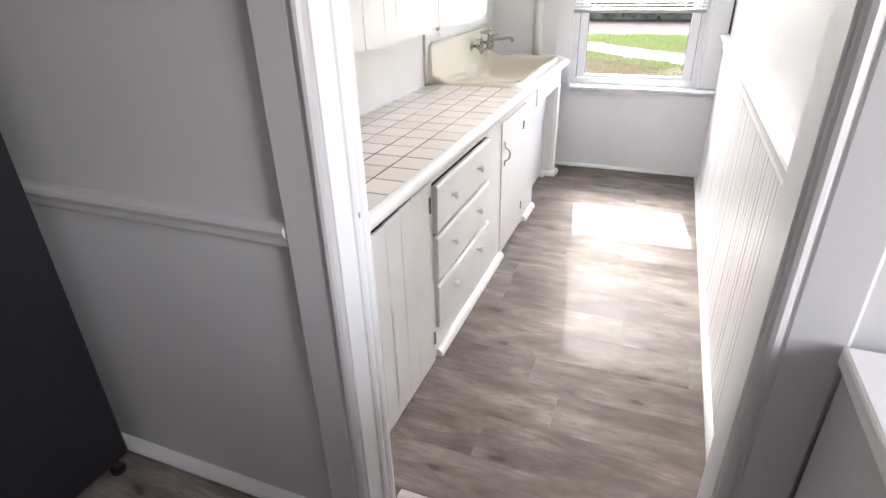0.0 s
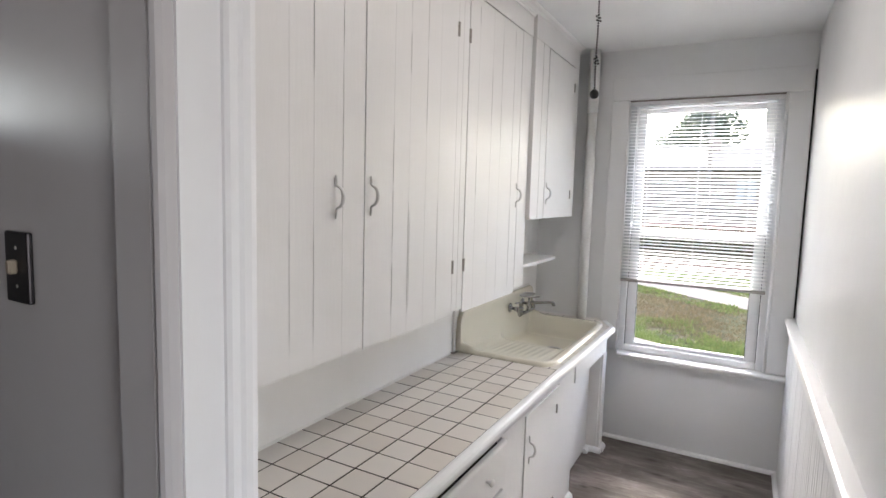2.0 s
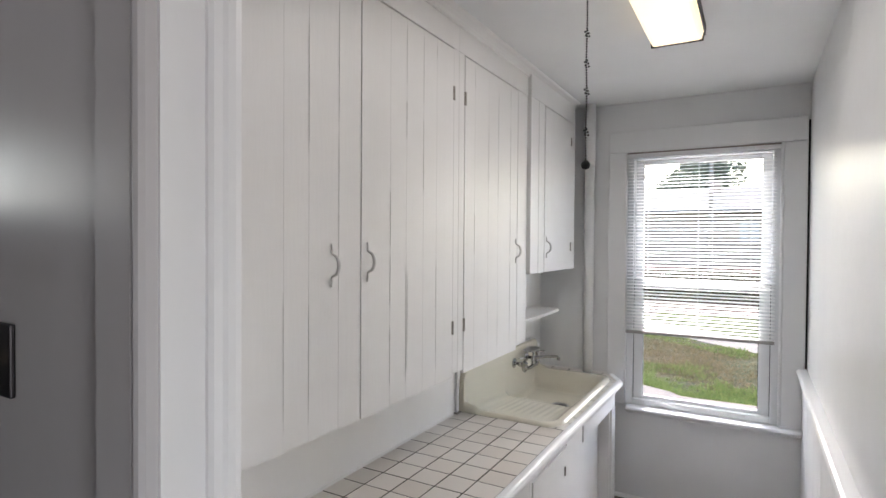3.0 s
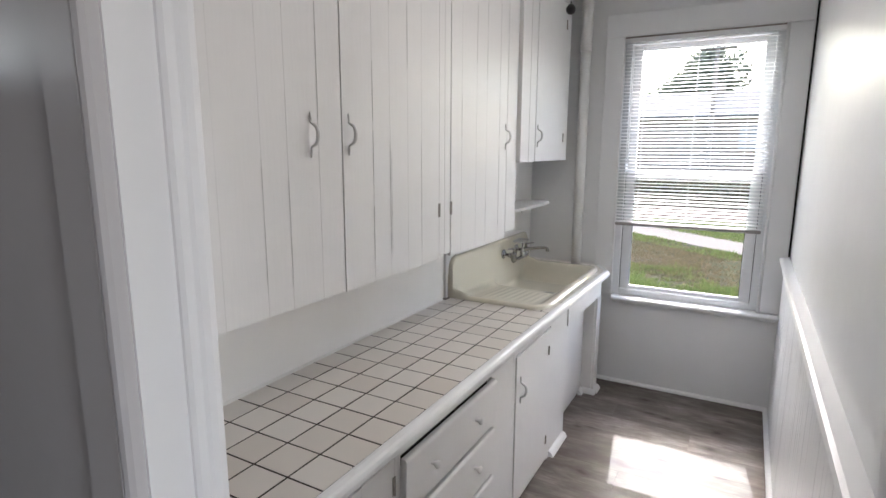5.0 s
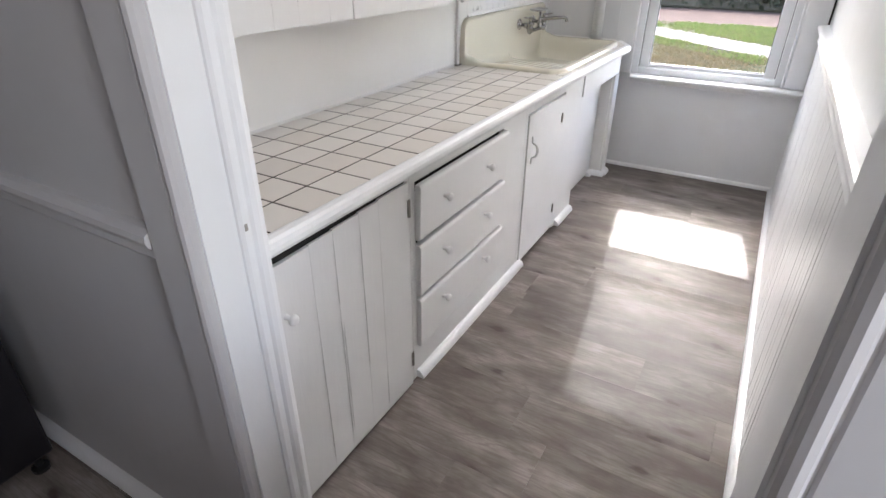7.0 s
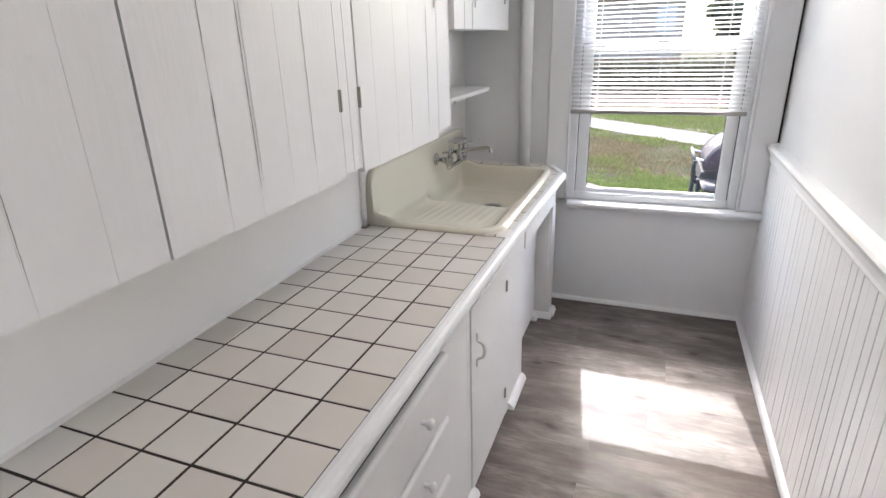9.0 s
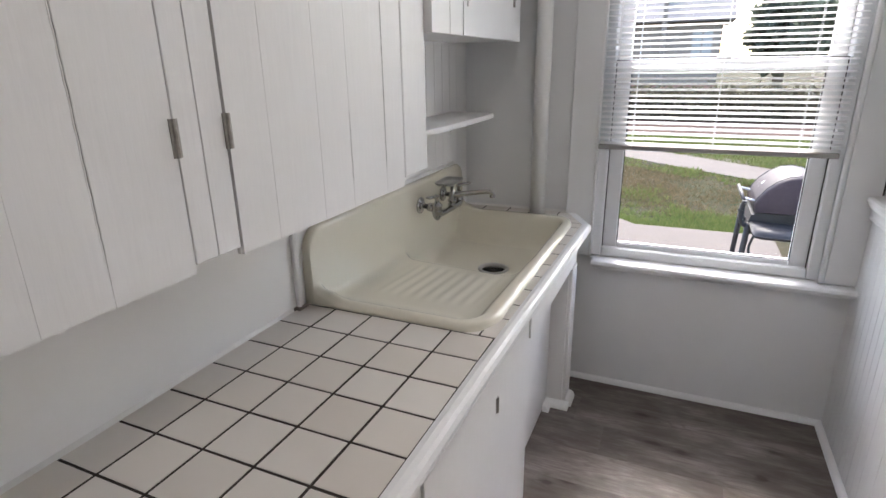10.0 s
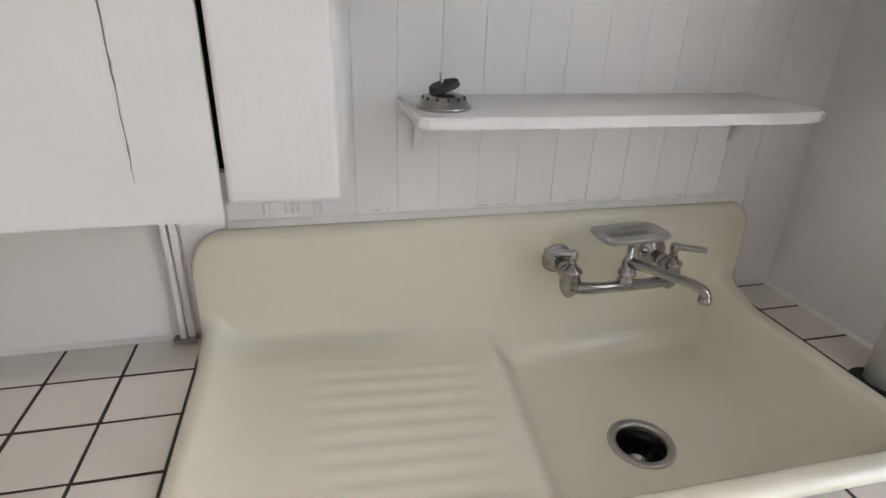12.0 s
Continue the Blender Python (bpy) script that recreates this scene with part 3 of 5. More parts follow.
# ---------------------------------------------------------------- standing pipe in the corner
pipe = thing("standing_pipe", "white painted vertical pipe through the counter", "pipe")
part("lower_pipe", tube([(0.350, 3.148, 0.774), (0.350, 3.148, 2.12)], 0.0305, 24), M_PIPE, pipe, "", True)
part("upper_pipe", tube([(0.350, 3.148, 2.12), (0.350, 3.148, CEIL)], 0.0345, 24), M_PIPE, pipe, "", True)
part("floor_ring", lathe([(0.0, 0.004), (0.036, 0.004), (0.040, 0.002), (0.041, 0.0)], (0.345, 3.138, 0.7785), n=20), M_DARK, pipe, "dark cut hole round the pipe")

# white strip beside the sink's end
strip = thing("corner_strip", "white painted cable strip between counter and cabinet", "conduit")
part("channel", box(0.0, 0.014, 1.985, 1.995, 0.781, 1.108, 0.003), M_TRIM, strip)
part("cover", box(0.0, 0.010, 1.998, 2.010, 0.783, 1.108, 0.002), M_TRIM, strip)
part("foot", box(0.0, 0.020, 1.975, 2.013, 0.7805, 0.786), M_HINGE, strip, "rusty foot")


# ---------------------------------------------------------------- cabinet hardware
def pull(z0, y, x, parent):
    """A bow handle with leaf ends, painted over."""
    h = 0.060
    pts = bend([(x + 0.004, y, z0 + h), (x + 0.004, y + 0.003, z0 + 0.042), (x + 0.007, y, z0 + 0.032), (x + 0.023, y + 0.001, z0 + 0.022), (x + 0.029, y + 0.002, z0), (x + 0.023, y + 0.001, z0 - 0.022), (x + 0.007, y, z0 - 0.032), (x + 0.004, y + 0.003, z0 - 0.042), (x + 0.004, y, z0 - h)], 5)
    n = len(pts)
    rad = [0.0016 + 0.0042 * math.sin(math.pi * (i / (n - 1))) ** 0.5 * (0.75 + 0.25 * math.cos(4 * math.pi * i / (n - 1))) for i in range(n)]
    return part("handle", tube(pts, rad, 10), M_PULL, parent, "white painted bow handle, greyed for its shadowed outline", True)


def knob(x, y, z, parent):
    prof = [(0.0075, 0.0), (0.0060, 0.004), (0.0055, 0.010), (0.0085, 0.015), (0.0125, 0.019), (0.0135, 0.023), (0.0120, 0.027), (0.0070, 0.030), (0.0, 0.031)]
    return part("knob", lathe(prof, (x, y, z), (1, 0, 0), 18), M_CAB, parent, "white painted round knob", True)


def hinge(x, y, z, parent, h=0.052):
    bm = tube([(x + 0.003, y, z - h / 2), (x + 0.003, y, z + h / 2)], 0.0034, 8)
    add_box(bm, x - 0.0005, x + 0.0022, y - 0.007, y + 0.007, z - h / 2, z + h / 2)
    return part("hinge", bm, M_HINGE, parent, "worn metal hinge")


def board(x0, x1, y0, y1, z0, z1, parent, g=0.0016, mat=None, b=0.0035):
    """One vertical tongue-and-groove board with softened long edges."""
    prof = [(x0, y0 + g), (x1 - b, y0 + g), (x1 - b * 0.3, y0 + g + b * 0.5), (x1, y0 + g + b)]
    prof += [(x1, y1 - g - b), (x1 - b * 0.3, y1 - g - b * 0.5), (x1 - b, y1 - g), (x0, y1 - g)]
    return part("board", extrude(prof, "z", z0, z1), mat or M_CAB, parent)


def split_line(door_ob, x, y, z0, z1, wide, rng):
    """One open split in the paint of a joint: an uneven dark cleft between raised paint lips."""
    n = max(5, int((z1 - z0) / 0.010))
    bm, prev = bmesh.new(), None
    lips = ([], [])
    drift = rng.uniform(-0.0008, 0.0008)
    for i in range(n + 1):
        f = i / n
        swell = min(1.0, 3.0 * math.sin(math.pi * f)) if 0 < i < n else 0.0
        w = wide * swell * rng.uniform(0.35, 1.0) + 0.0001
        c, z = y + drift * f + rng.uniform(-0.0005, 0.0005), z0 + (z1 - z0) * f
        cur = (bm.verts.new((x + 0.0002, c - w, z)), bm.verts.new((x + 0.0002, c + w, z)))
        if prev:
            bm.faces.new((prev[0], prev[1], cur[1], cur[0]))
        prev = cur
        for lip, sg in zip(lips, (-1, 1)):
            lip.append(((x - 0.0006, c + sg * (w + 0.0014), z), 0.0006 + 0.0008 * swell * rng.uniform(0.5, 1.0)))
    cleft = part("crack", bm, M_CRACK, door_ob, "split paint line")
    lip_bm = bmesh.new()
    for lip in lips:
        tube([p for p, r in lip], [r for p, r in lip], 6, lip_bm)
    part("paint_lip", lip_bm, M_CAB, cleft, "", True)


def cracks(door_ob, x, edges, z0, z1, seed):
    """Splits along the joints; paint bridges the gaps between them and closes the ends."""
    rng = random.Random(seed)
    for y in edges[1:-1]:
        strong = rng.random()
        z = z0 + rng.uniform(0.025, 0.075)
        while z < z1 - 0.06:
            l = min(rng.uniform(0.12, 0.50), z1 - 0.02 - z)
            if rng.random() < 0.35 + 0.5 * strong:
                split_line(door_ob, x, y, z, z + l, rng.uniform(0.0005, 0.0007 + 0.0009 * strong), rng)
                if strong > 0.72 and l > 0.2:
                    split_line(door_ob, x, y + 0.0085, z + 0.01, z + l - 0.02, 0.0005, rng)
            z += l + rng.uniform(0.004, 0.06)


def planked_door(parent, x0, x1, edges, z0, z1, lab="", z1_end=None):
    z1_end = z1_end or z1
    d = part("door", box(x0, x1 - 0.006, edges[0], edges[-1], z0, min(z1, z1_end), 0.0015), M_CAB, parent, lab)
    for a, b in zip(edges, edges[1:]):
        f = ((a + b) / 2 - edges[0]) / (edges[-1] - edges[0])
        board(x1 - 0.0062, x1, a, b, z0 + random.uniform(0, 0.0015), z1 + (z1_end - z1) * f, d, 0.00008, None, random.uniform(0.0003, 0.0006))
    cracks(d, x1, edges, z0, z1, int(edges[0] * 1000))
    return d


# ---------------------------------------------------------------- wall cabinets
UX, UZ, UT = 0.2445, 1.113, 2.3675          # face frame, bottom, top of doors


def wall_cabinet(y0, y1, z0, label, x=UX):
    c = thing("wall_cabinet", label, "wall cabinet", "wall cabinets over the counter", "", (0, 0, 0))
    # near-black block paints the inner shade that shows between the doors
    part("body", box(0.001, x - 0.0185, y0 + 0.014, y1 - 0.014, z0 + 0.014, 2.470), M_DARK, c, "near-black block standing in for the shaded inside")
    part("side_panel", box(0.001, x - 0.0182, y0 + 0.0006, y0 + 0.0135, z0 + 0.002, 2.470), M_CAB, c)
    part("side_panel", box(0.001, x - 0.0182, y1 - 0.0135, y1 - 0.0006, z0 + 0.002, 2.470), M_CAB, c)
    part("bottom_panel", box(0.001, x - 0.0184, y0 + 0.0138, y1 - 0.0138, z0 + 0.003, z0 + 0.0136), M_CAB, c)
    return c


ca = wall_cabinet(DEPTH + 0.002, 1.5195, UZ, "tall white two-door beadboard wall cabinet over the counter")
part("stile", box(UX - 0.018, UX + 0.0155, DEPTH + 0.002, 0.338, UZ, 2.5, 0.001), M_CAB, ca)
part("stile", box(UX - 0.018, UX + 0.0155, 1.4775, 1.5195, UZ, 2.374, 0.001), M_CAB, ca)
part("top_rail", box(UX - 0.018, UX + 0.0155, 0.338, 1.5195, 2.3745, 2.5, 0.001), M_CAB, ca)
part("bottom_rail", box(UX - 0.018, UX, 0.3385, 1.4695, UZ, UZ + 0.04), M_CAB, ca)
d = planked_door(ca, UX + 0.001, UX + 0.017, [0.342, 0.467, 0.600, 0.688, 0.806, 0.9035], 1.102, UT)
pull(1.563, 0.772, UX + 0.017, d)
d = planked_door(ca, UX + 0.001, UX + 0.017, [0.9085, 1.055, 1.148, 1.255, 1.346, 1.474], 1.100, UT)
pull(1.568, 0.932, UX + 0.017, d)
for z in (1.295, 2.20):
    hinge(UX + 0.0165, 1.4745, z, d)

# solid near-black strip paints the shade over the doors, here and below
part("door_gap_shade", box(UX - 0.015, UX + 0.008, 0.345, 1.473, 2.3678, 2.3742), M_DARK, ca, "near-black strip painting the gap shade over the doors")
cb2 = wall_cabinet(1.5205, 2.275, UZ, "tall white one-door beadboard wall cabinet beside the sink")
part("stile", box(UX - 0.018, UX + 0.0155, 1.5205, 1.566, UZ, 2.374, 0.001), M_CAB, cb2)
part("end_stile", box(UX - 0.018, UX + 0.016, 2.1365, 2.266, UZ + 0.004, 2.374, 0.006, 3), M_CAB, cb2)
part("top_rail", box(UX - 0.018, UX + 0.0155, 1.5205, 2.272, 2.3745, 2.5, 0.001), M_CAB, cb2)
part("bottom_rail", box(UX - 0.018, UX, 1.5665, 2.1365, UZ, UZ + 0.04), M_CAB, cb2)
d = planked_door(cb2, UX + 0.001, UX + 0.017, [1.570, 1.660, 1.796, 1.900, 2.042, 2.130], 1.098, UT)
pull(1.585, 2.108, UX + 0.017, d)
for z in (1.295, 2.20):
    hinge(UX + 0.0165, 1.570, z, d)

part("door_gap_shade", box(UX - 0.015, UX + 0.008, 1.571, 2.129, 2.3678, 2.3742), M_DARK, cb2, "near-black strip painting the gap shade over the door")
cc = wall_cabinet(2.277, 3.064, 1.462, "short white one-door wall cabinet above the shelf", 0.262)
part("stile", box(0.244, 0.2765, 2.277, 2.487, 1.462, 2.374, 0.001), M_CAB, cc)
part("stile", box(0.244, 0.2765, 2.975, 3.064, 1.462, 2.374, 0.001), M_CAB, cc)
part("top_rail", box(0.244, 0.2765, 2.277, 3.064, 2.3745, 2.5, 0.001), M_CAB, cc)
part("seam", box(0.276, 0.277, 2.392, 2.394, 1.463, 2.374), M_HINGE, cc)
d = planked_door(cc, 0.263, 0.278, [2.491, 2.972], 1.463, UT)
pull(1.600, 2.512, 0.278, d)
for z in (1.60, 2.25):
    hinge(0.2775, 2.9735, z, d)

part("door_gap_shade", box(0.246, 0.269, 2.492, 2.971, 2.3678, 2.3742), M_DARK, cc, "near-black strip painting the gap shade over the door")

# crown where the cabinets meet the ceiling
cprof = [(0.20, 2.470), (0.2625, 2.470), (0.266, 2.474), (0.266, 2.480), (0.274, 2.488), (0.288, 2.496), (0.300, 2.500), (0.306, 2.506), (0.306, CEIL), (0.20, CEIL)]
structure("trim_crown", extrude([(x + 0.0, z) for x, z in cprof], "y", DEPTH, 3.075), M_CAB, "white crown moulding above the cabinets", "moulding")

# small shelf above the sink
shelf = thing("wall_shelf", "white painted bracket shelf with a rounded end", "shelf")
sp = [(0.0, 2.378), (0.020, 2.374), (0.190, 2.376), (0.197, 2.390), (0.200, 2.60), (0.199, 2.80), (0.197, 2.95), (0.194, 3.018), (0.185, 3.036), (0.10, 3.046), (0.0, 3.046)]
bm = extrude(sp, "z", 1.186, 1.203)
bmesh.ops.bevel(bm, geom=[e for e in bm.edges if abs(e.verts[0].co.z - e.verts[1].co.z) < 1e-5], offset=0.003, segments=2, affect="EDGES")
part("top", bm, M_CAB, shelf)
for y in (2.40, 3.02):
    part("bracket", extrude([(0.0, 1.186), (0.09, 1.186), (0.09, 1.176), (0.03, 1.160), (0.012, 1.12), (0.0, 1.105)], "y", y, y + 0.012), M_CAB, shelf)

# basket strainer resting on the shelf
st = thing("sink_strainer", "steel basket strainer with a black rubber stopper", "strainer", "", "", (0, 0, 0))
SC = (0.125, 2.424, 1.203)
part("basket", lathe([(0.0, 0.0215), (0.019, 0.021), (0.0275, 0.0185), (0.0335, 0.013), (0.0362, 0.0065), (0.0395, 0.0045), (0.040, 0.001), (0.0385, 0.0), (0.0, 0.0)], SC, n=28), M_PEWTER, st, "", True)
hb = bmesh.new()
for i in range(12):
    a = 2 * math.pi * i / 12
    q = Vector((math.cos(a), math.sin(a), 0.9)).normalized()
    lathe([(0.0, 0.0012), (0.0022, 0.001), (0.0025, 0.0)], (SC[0] + 0.0308 * math.cos(a), SC[1] + 0.0308 * math.sin(a), SC[2] + 0.0158), q, 8, hb)
part("drain_holes", hb, M_DARK, st)
part("post", tube([(SC[0], SC[1], SC[2] + 0.02), (SC[0] - 0.002, SC[1] - 0.004, SC[2] + 0.049)], 0.0032, 8), M_PEWTER, st)
bm = lathe([(0.0, -0.0045), (0.0215, -0.0045), (0.0230, -0.0030), (0.0215, 0.0035), (0.0200, 0.0045), (0.0, 0.0045)], (0, 0, 0), n=24)
bm.transform(pose(SC[0], SC[1], SC[2] + 0.031, 17, 0, 8))
part("stopper", bm, M_RUBBER, st, "black rubber stopper")

# ---------------------------------------------------------------- base cabinets
LX, LTOP = 0.536, 0.738
k1 = thing("base_cabinet", "white one-door beadboard base cabinet under the counter", "base cabinet", "base cabinets under the counter")
# all three base bodies near-black, painting the shade behind door and drawer gaps
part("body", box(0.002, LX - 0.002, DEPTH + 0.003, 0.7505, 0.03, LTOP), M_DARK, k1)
part("stile", box(LX - 0.018, LX, DEPTH + 0.002, 0.196, 0.0, LTOP, 0.001), M_CAB, k1)
part("stile", box(LX - 0.018, LX, 0.730, 0.7505, 0.0, LTOP, 0.001), M_CAB, k1)
part("plinth", box(LX - 0.016, LX - 0.004, 0.1965, 0.7295, 0.0, 0.03), M_CAB, k1)
d = planked_door(k1, LX - 0.002, LX + 0.013, [0.200, 0.335, 0.413, 0.510, 0.590, 0.7265], 0.012, 0.711, "", 0.729)
knob(LX + 0.013, 0.243, 0.584, d)
for z in (0.648, 0.115):
    hinge(LX + 0.0125, 0.7275, z, d)

k2 = thing("drawer_cabinet", "white three-drawer base cabinet with lipped fronts", "drawer cabinet", "base cabinets under the counter")
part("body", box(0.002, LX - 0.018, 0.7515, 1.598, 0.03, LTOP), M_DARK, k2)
part("frame", boxes((LX - 0.0175, LX, 0.7515, 0.779, 0, LTOP), (LX - 0.0175, LX, 1.384, 1.598, 0, LTOP), (LX - 0.0175, LX, 0.779, 1.384, 0.7055, LTOP), (LX - 0.0175, LX, 0.779, 1.384, 0, 0.125)), M_CAB, k2)
for (z0, z1), tilt, zk in (((0.520, 0.699), 1.0, 0.619), ((0.324, 0.506), 0.4, 0.436), ((0.128, 0.312), 0.0, 0.2526)):
    prof = [(LX - 0.012, z0 + 0.004), (LX + 0.010, z0), (LX + 0.016 + 0.002 * tilt, z0 + 0.006), (LX + 0.018 + 0.005 * tilt, z1 - 0.009), (LX + 0.012 + 0.005 * tilt, z1), (LX - 0.012 + 0.0145 * tilt, z1)]
    bm = extrude(prof, "y", 0.7765, 1.388)
    bmesh.ops.bevel(bm, geom=list(bm.edges), offset=0.002, segments=1, affect="EDGES")
    d = part("drawer", bm, M_CAB, k2)
    for y in (0.914, 1.211):
        knob(LX + 0.017 + 0.002 * tilt, y, zk, d)

k3 = thing("sink_base_cabinet", "white one-door base cabinet beside the kneehole", "base cabinet", "base cabinets under the counter")
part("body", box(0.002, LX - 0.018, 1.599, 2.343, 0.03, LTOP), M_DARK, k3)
part("stile", box(LX - 0.0175, LX, 1.599, 1.624, 0, LTOP), M_CAB, k3)
part("stile", box(LX - 0.0175, LX, 2.078, 2.346, 0, LTOP), M_CAB, k3)
part("rail", box(LX - 0.0175, LX, 1.624, 2.078, 0.700, LTOP), M_CAB, k3)
part("end_panel", box(0.002, LX - 0.0005, 2.3435, 2.3555, 0, LTOP), M_CAB, k3)
d = part("door", box(LX - 0.012, LX + 0.004, 1.629, 2.074, 0.018, 0.694, 0.002), M_CAB, k3, "flat white door")
pull(0.540, 1.668, LX + 0.004, d)
for z in (0.590, 0.130):
    hinge(LX + 0.0035, 2.040, z, d, 0.042)

# kneehole under the sink: apron, recessed back panel, end leg
kn = thing("kneehole_panels", "white painted apron and panels round the open kneehole", "sink surround")
part("apron", extrude([(LX - 0.012, 0.622), (LX + 0.006, 0.622), (LX + 0.006, LTOP + 0.006), (LX - 0.012, LTOP + 0.006)], "y", 2.347, 3.058), M_CAB, kn)
part("back_panel", box(0.455, 0.470, 2.356, 2.950, 0.012, 0.635), M_CAB, kn)
part("end_panel", boxes((0.002, 0.470, 2.952, 2.972, 0.0, 0.60), (0.470, LX - 0.002, 2.952, 2.972, 0.0, LTOP)), M_CAB, kn)
part("leg", box(LX - 0.014, LX + 0.012, 2.962, 3.050, 0.0, 0.622, 0.003), M_CAB, kn)


def shoe(axis, a0, a1, c, s, name="shoe_moulding"):
    prof = [(c, 0.0)] + [(c + s * 0.026 * math.cos(i * math.pi / 12), 0.030 * math.sin(i * math.pi / 12)) for i in range(7)]
    return structure(name, extrude(prof, axis, a0, a1), M_TRIM, "white quarter-round shoe at the cabinet foot", "moulding")


shoe("y", 0.770, 1.640, LX, 1)
shoe("y", 2.110, 2.346, LX, 1)
shoe("x", 0.480, LX + 0.030, 2.952, -1)
shoe("y", 2.962, 3.050, LX + 0.012, 1)
shoe("y", 2.885, 2.952, 0.470, 1)

# ---------------------------------------------------------------- counter
CZ = 0.780
counter = thing("countertop", "cream tiled countertop with dark grout and a white edge", "countertop")
bed = boxes((0.44, 0.500, 3.06, BACK - 0.002, LTOP + 0.002, CZ - 0.0012), (0.001, 0.538, DEPTH + 0.002, 2.024, LTOP + 0.001, CZ - 0.0010), (0.495, 0.540, 2.024, 3.10, LTOP + 0.007, CZ - 0.0010), (0.540, 0.5535, 2.30, 3.04, LTOP + 0.0072, CZ - 0.0011), (0.001, 0.44, 3.06, BACK - 0.001, LTOP + 0.001, CZ - 0.0010))
part("grout_bed", bed, M_GROUT, counter, "dark brown grout")


def edge_prof():
    pts = [(0.0, 0.742), (0.021, 0.742), (0.030, 0.748), (0.0345, 0.757), (0.035, 0.768), (0.031, 0.778), (0.024, 0.7835), (0.012, 0.785), (0.0, 0.7815)]
    return pts


eb = bmesh.new()
path = [((0.537, DEPTH + 0.002), (1, 0)), ((0.537, 1.9), (1, 0)), ((0.556, 3.046), (1.0, 0.26)), ((0.464, BACK - 0.001), (1.15, 0.0))]
rings = [[eb.verts.new((p[0] + n[0] * u, p[1] + n[1] * u, z)) for u, z in edge_prof()] for p, n in path]
for a, b in zip(rings, rings[1:]):
    for i in range(len(a)):
        j = (i + 1) % len(a)
        eb.faces.new((a[i], a[j], b[j], b[i]))
eb.faces.new(rings[0][::-1])
eb.faces.new(rings[-1])
part("edge", eb, M_TRIM, counter, "white painted rounded edge")
part("caulk_line", extrude([(0.0, 0.7785), (0.007, 0.7795), (0.0045, 0.7825), (0.002, 0.786), (0.0, 0.788)], "y", DEPTH + 0.003, 1.97), M_CAULK, counter, "uneven white caulk")
part("caulk_line", extrude([(BACK, 0.7785), (BACK - 0.007, 0.7795), (BACK - 0.0045, 0.7825), (BACK - 0.002, 0.786), (BACK, 0.788)], "x", 0.003, 0.46), M_CAULK, counter, "uneven white caulk")

# ---------------------------------------------------------------- the sink
SX1, SY0, SY1 = 0.523, 2.026, 3.098
DRAIN = (0.290, 2.752)


def smooth(a, b, x):
    t = min(1, max(0, (x - a) / (b - a)))
    return t * t * (3 - 2 * t)


def sink_top(y):
    l = min(1.0, max(0.0, (2.088 - y) / 0.062))
    r = min(1.0, max(0.0, (y - 3.058) / 0.040))
    return 0.987 - 0.062 * (1 - math.sqrt(1 - l * l)) - 0.040 * (1 - math.sqrt(1 - r * r))


def sink_z(x, y):
    """Height of the sink's inside and rim over the plan."""
    rim = 0.799 + 0.055 * max(0.0, 1 - max(0.0, x - 0.030) / 0.100) ** 2.2
    # rounded plan of the inner edge
    ix0, ix1, iy0, iy1, rad = 0.030, 0.495, 2.044, 3.064, 0.075
    dx = max(ix0 + rad - x, x - (ix1 - rad), 0) if x > 0.2 else 0
    dy = max(iy0 + rad - y, y - (iy1 - rad), 0)
    if dx > 0 and dy > 0:
        d = rad - math.hypot(dx, dy)
    else:
        d = min(ix1 - x, y - iy0, iy1 - y) if x > 0.2 else min(y - iy0, iy1 - y)
    basin = smooth(2.520, 2.596, y + 0.10 * (x - 0.25))
    drainboard = 0.762 - 0.022 * smooth(2.12, 2.54, y)
    bottom = 0.662 + 0.06 * max(0.0, math.hypot(x - DRAIN[0], y - DRAIN[1]) - 0.05)
    near_end = 0.012 * (1 - smooth(2.15, 2.35, y)) * (1 - smooth(0.36, 0.44, x))
    t = min(1.0, max(0.0, d / (0.098 - 0.016 * basin + near_end)))
    wall = (1 - (1 - t) ** (2.1 + 0.3 * basin)) * smooth(0.0, 0.034, d)
    rib = 0.0
    if 2.17 < y < 2.56 and 0.10 < x < 0.43:
        rib = 0.0019 * (0.5 + 0.5 * math.cos(2 * math.pi * (x - 0.12) / 0.0375)) * smooth(2.17, 2.26, y) * (1 - smooth(2.455, 2.515, y + 0.10 * (x - 0.25))) * smooth(0.10, 0.13, x) * (1 - smooth(0.40, 0.43, x))
    low = drainboard * (1 - basin) + bottom * basin + rib
    z = rim * (1 - wall) + low * wall
    # rolled outer edges down to the counter
    out = min(SX1 - x, y - SY0, SY1 - y)
    ox, oy = max(0, x - (SX1 - 0.07)), max(0, (SY0 + 0.07) - y, y - (SY1 - 0.07))
    if ox > 0 and oy > 0:
        out = 0.07 - math.hypot(ox, oy)
    if out < 0.018:
        t = max(0.0, out) / 0.018
        z -= 0.022 * (1 - math.sqrt(max(0, 1 - (1 - t) ** 2)))
    return z


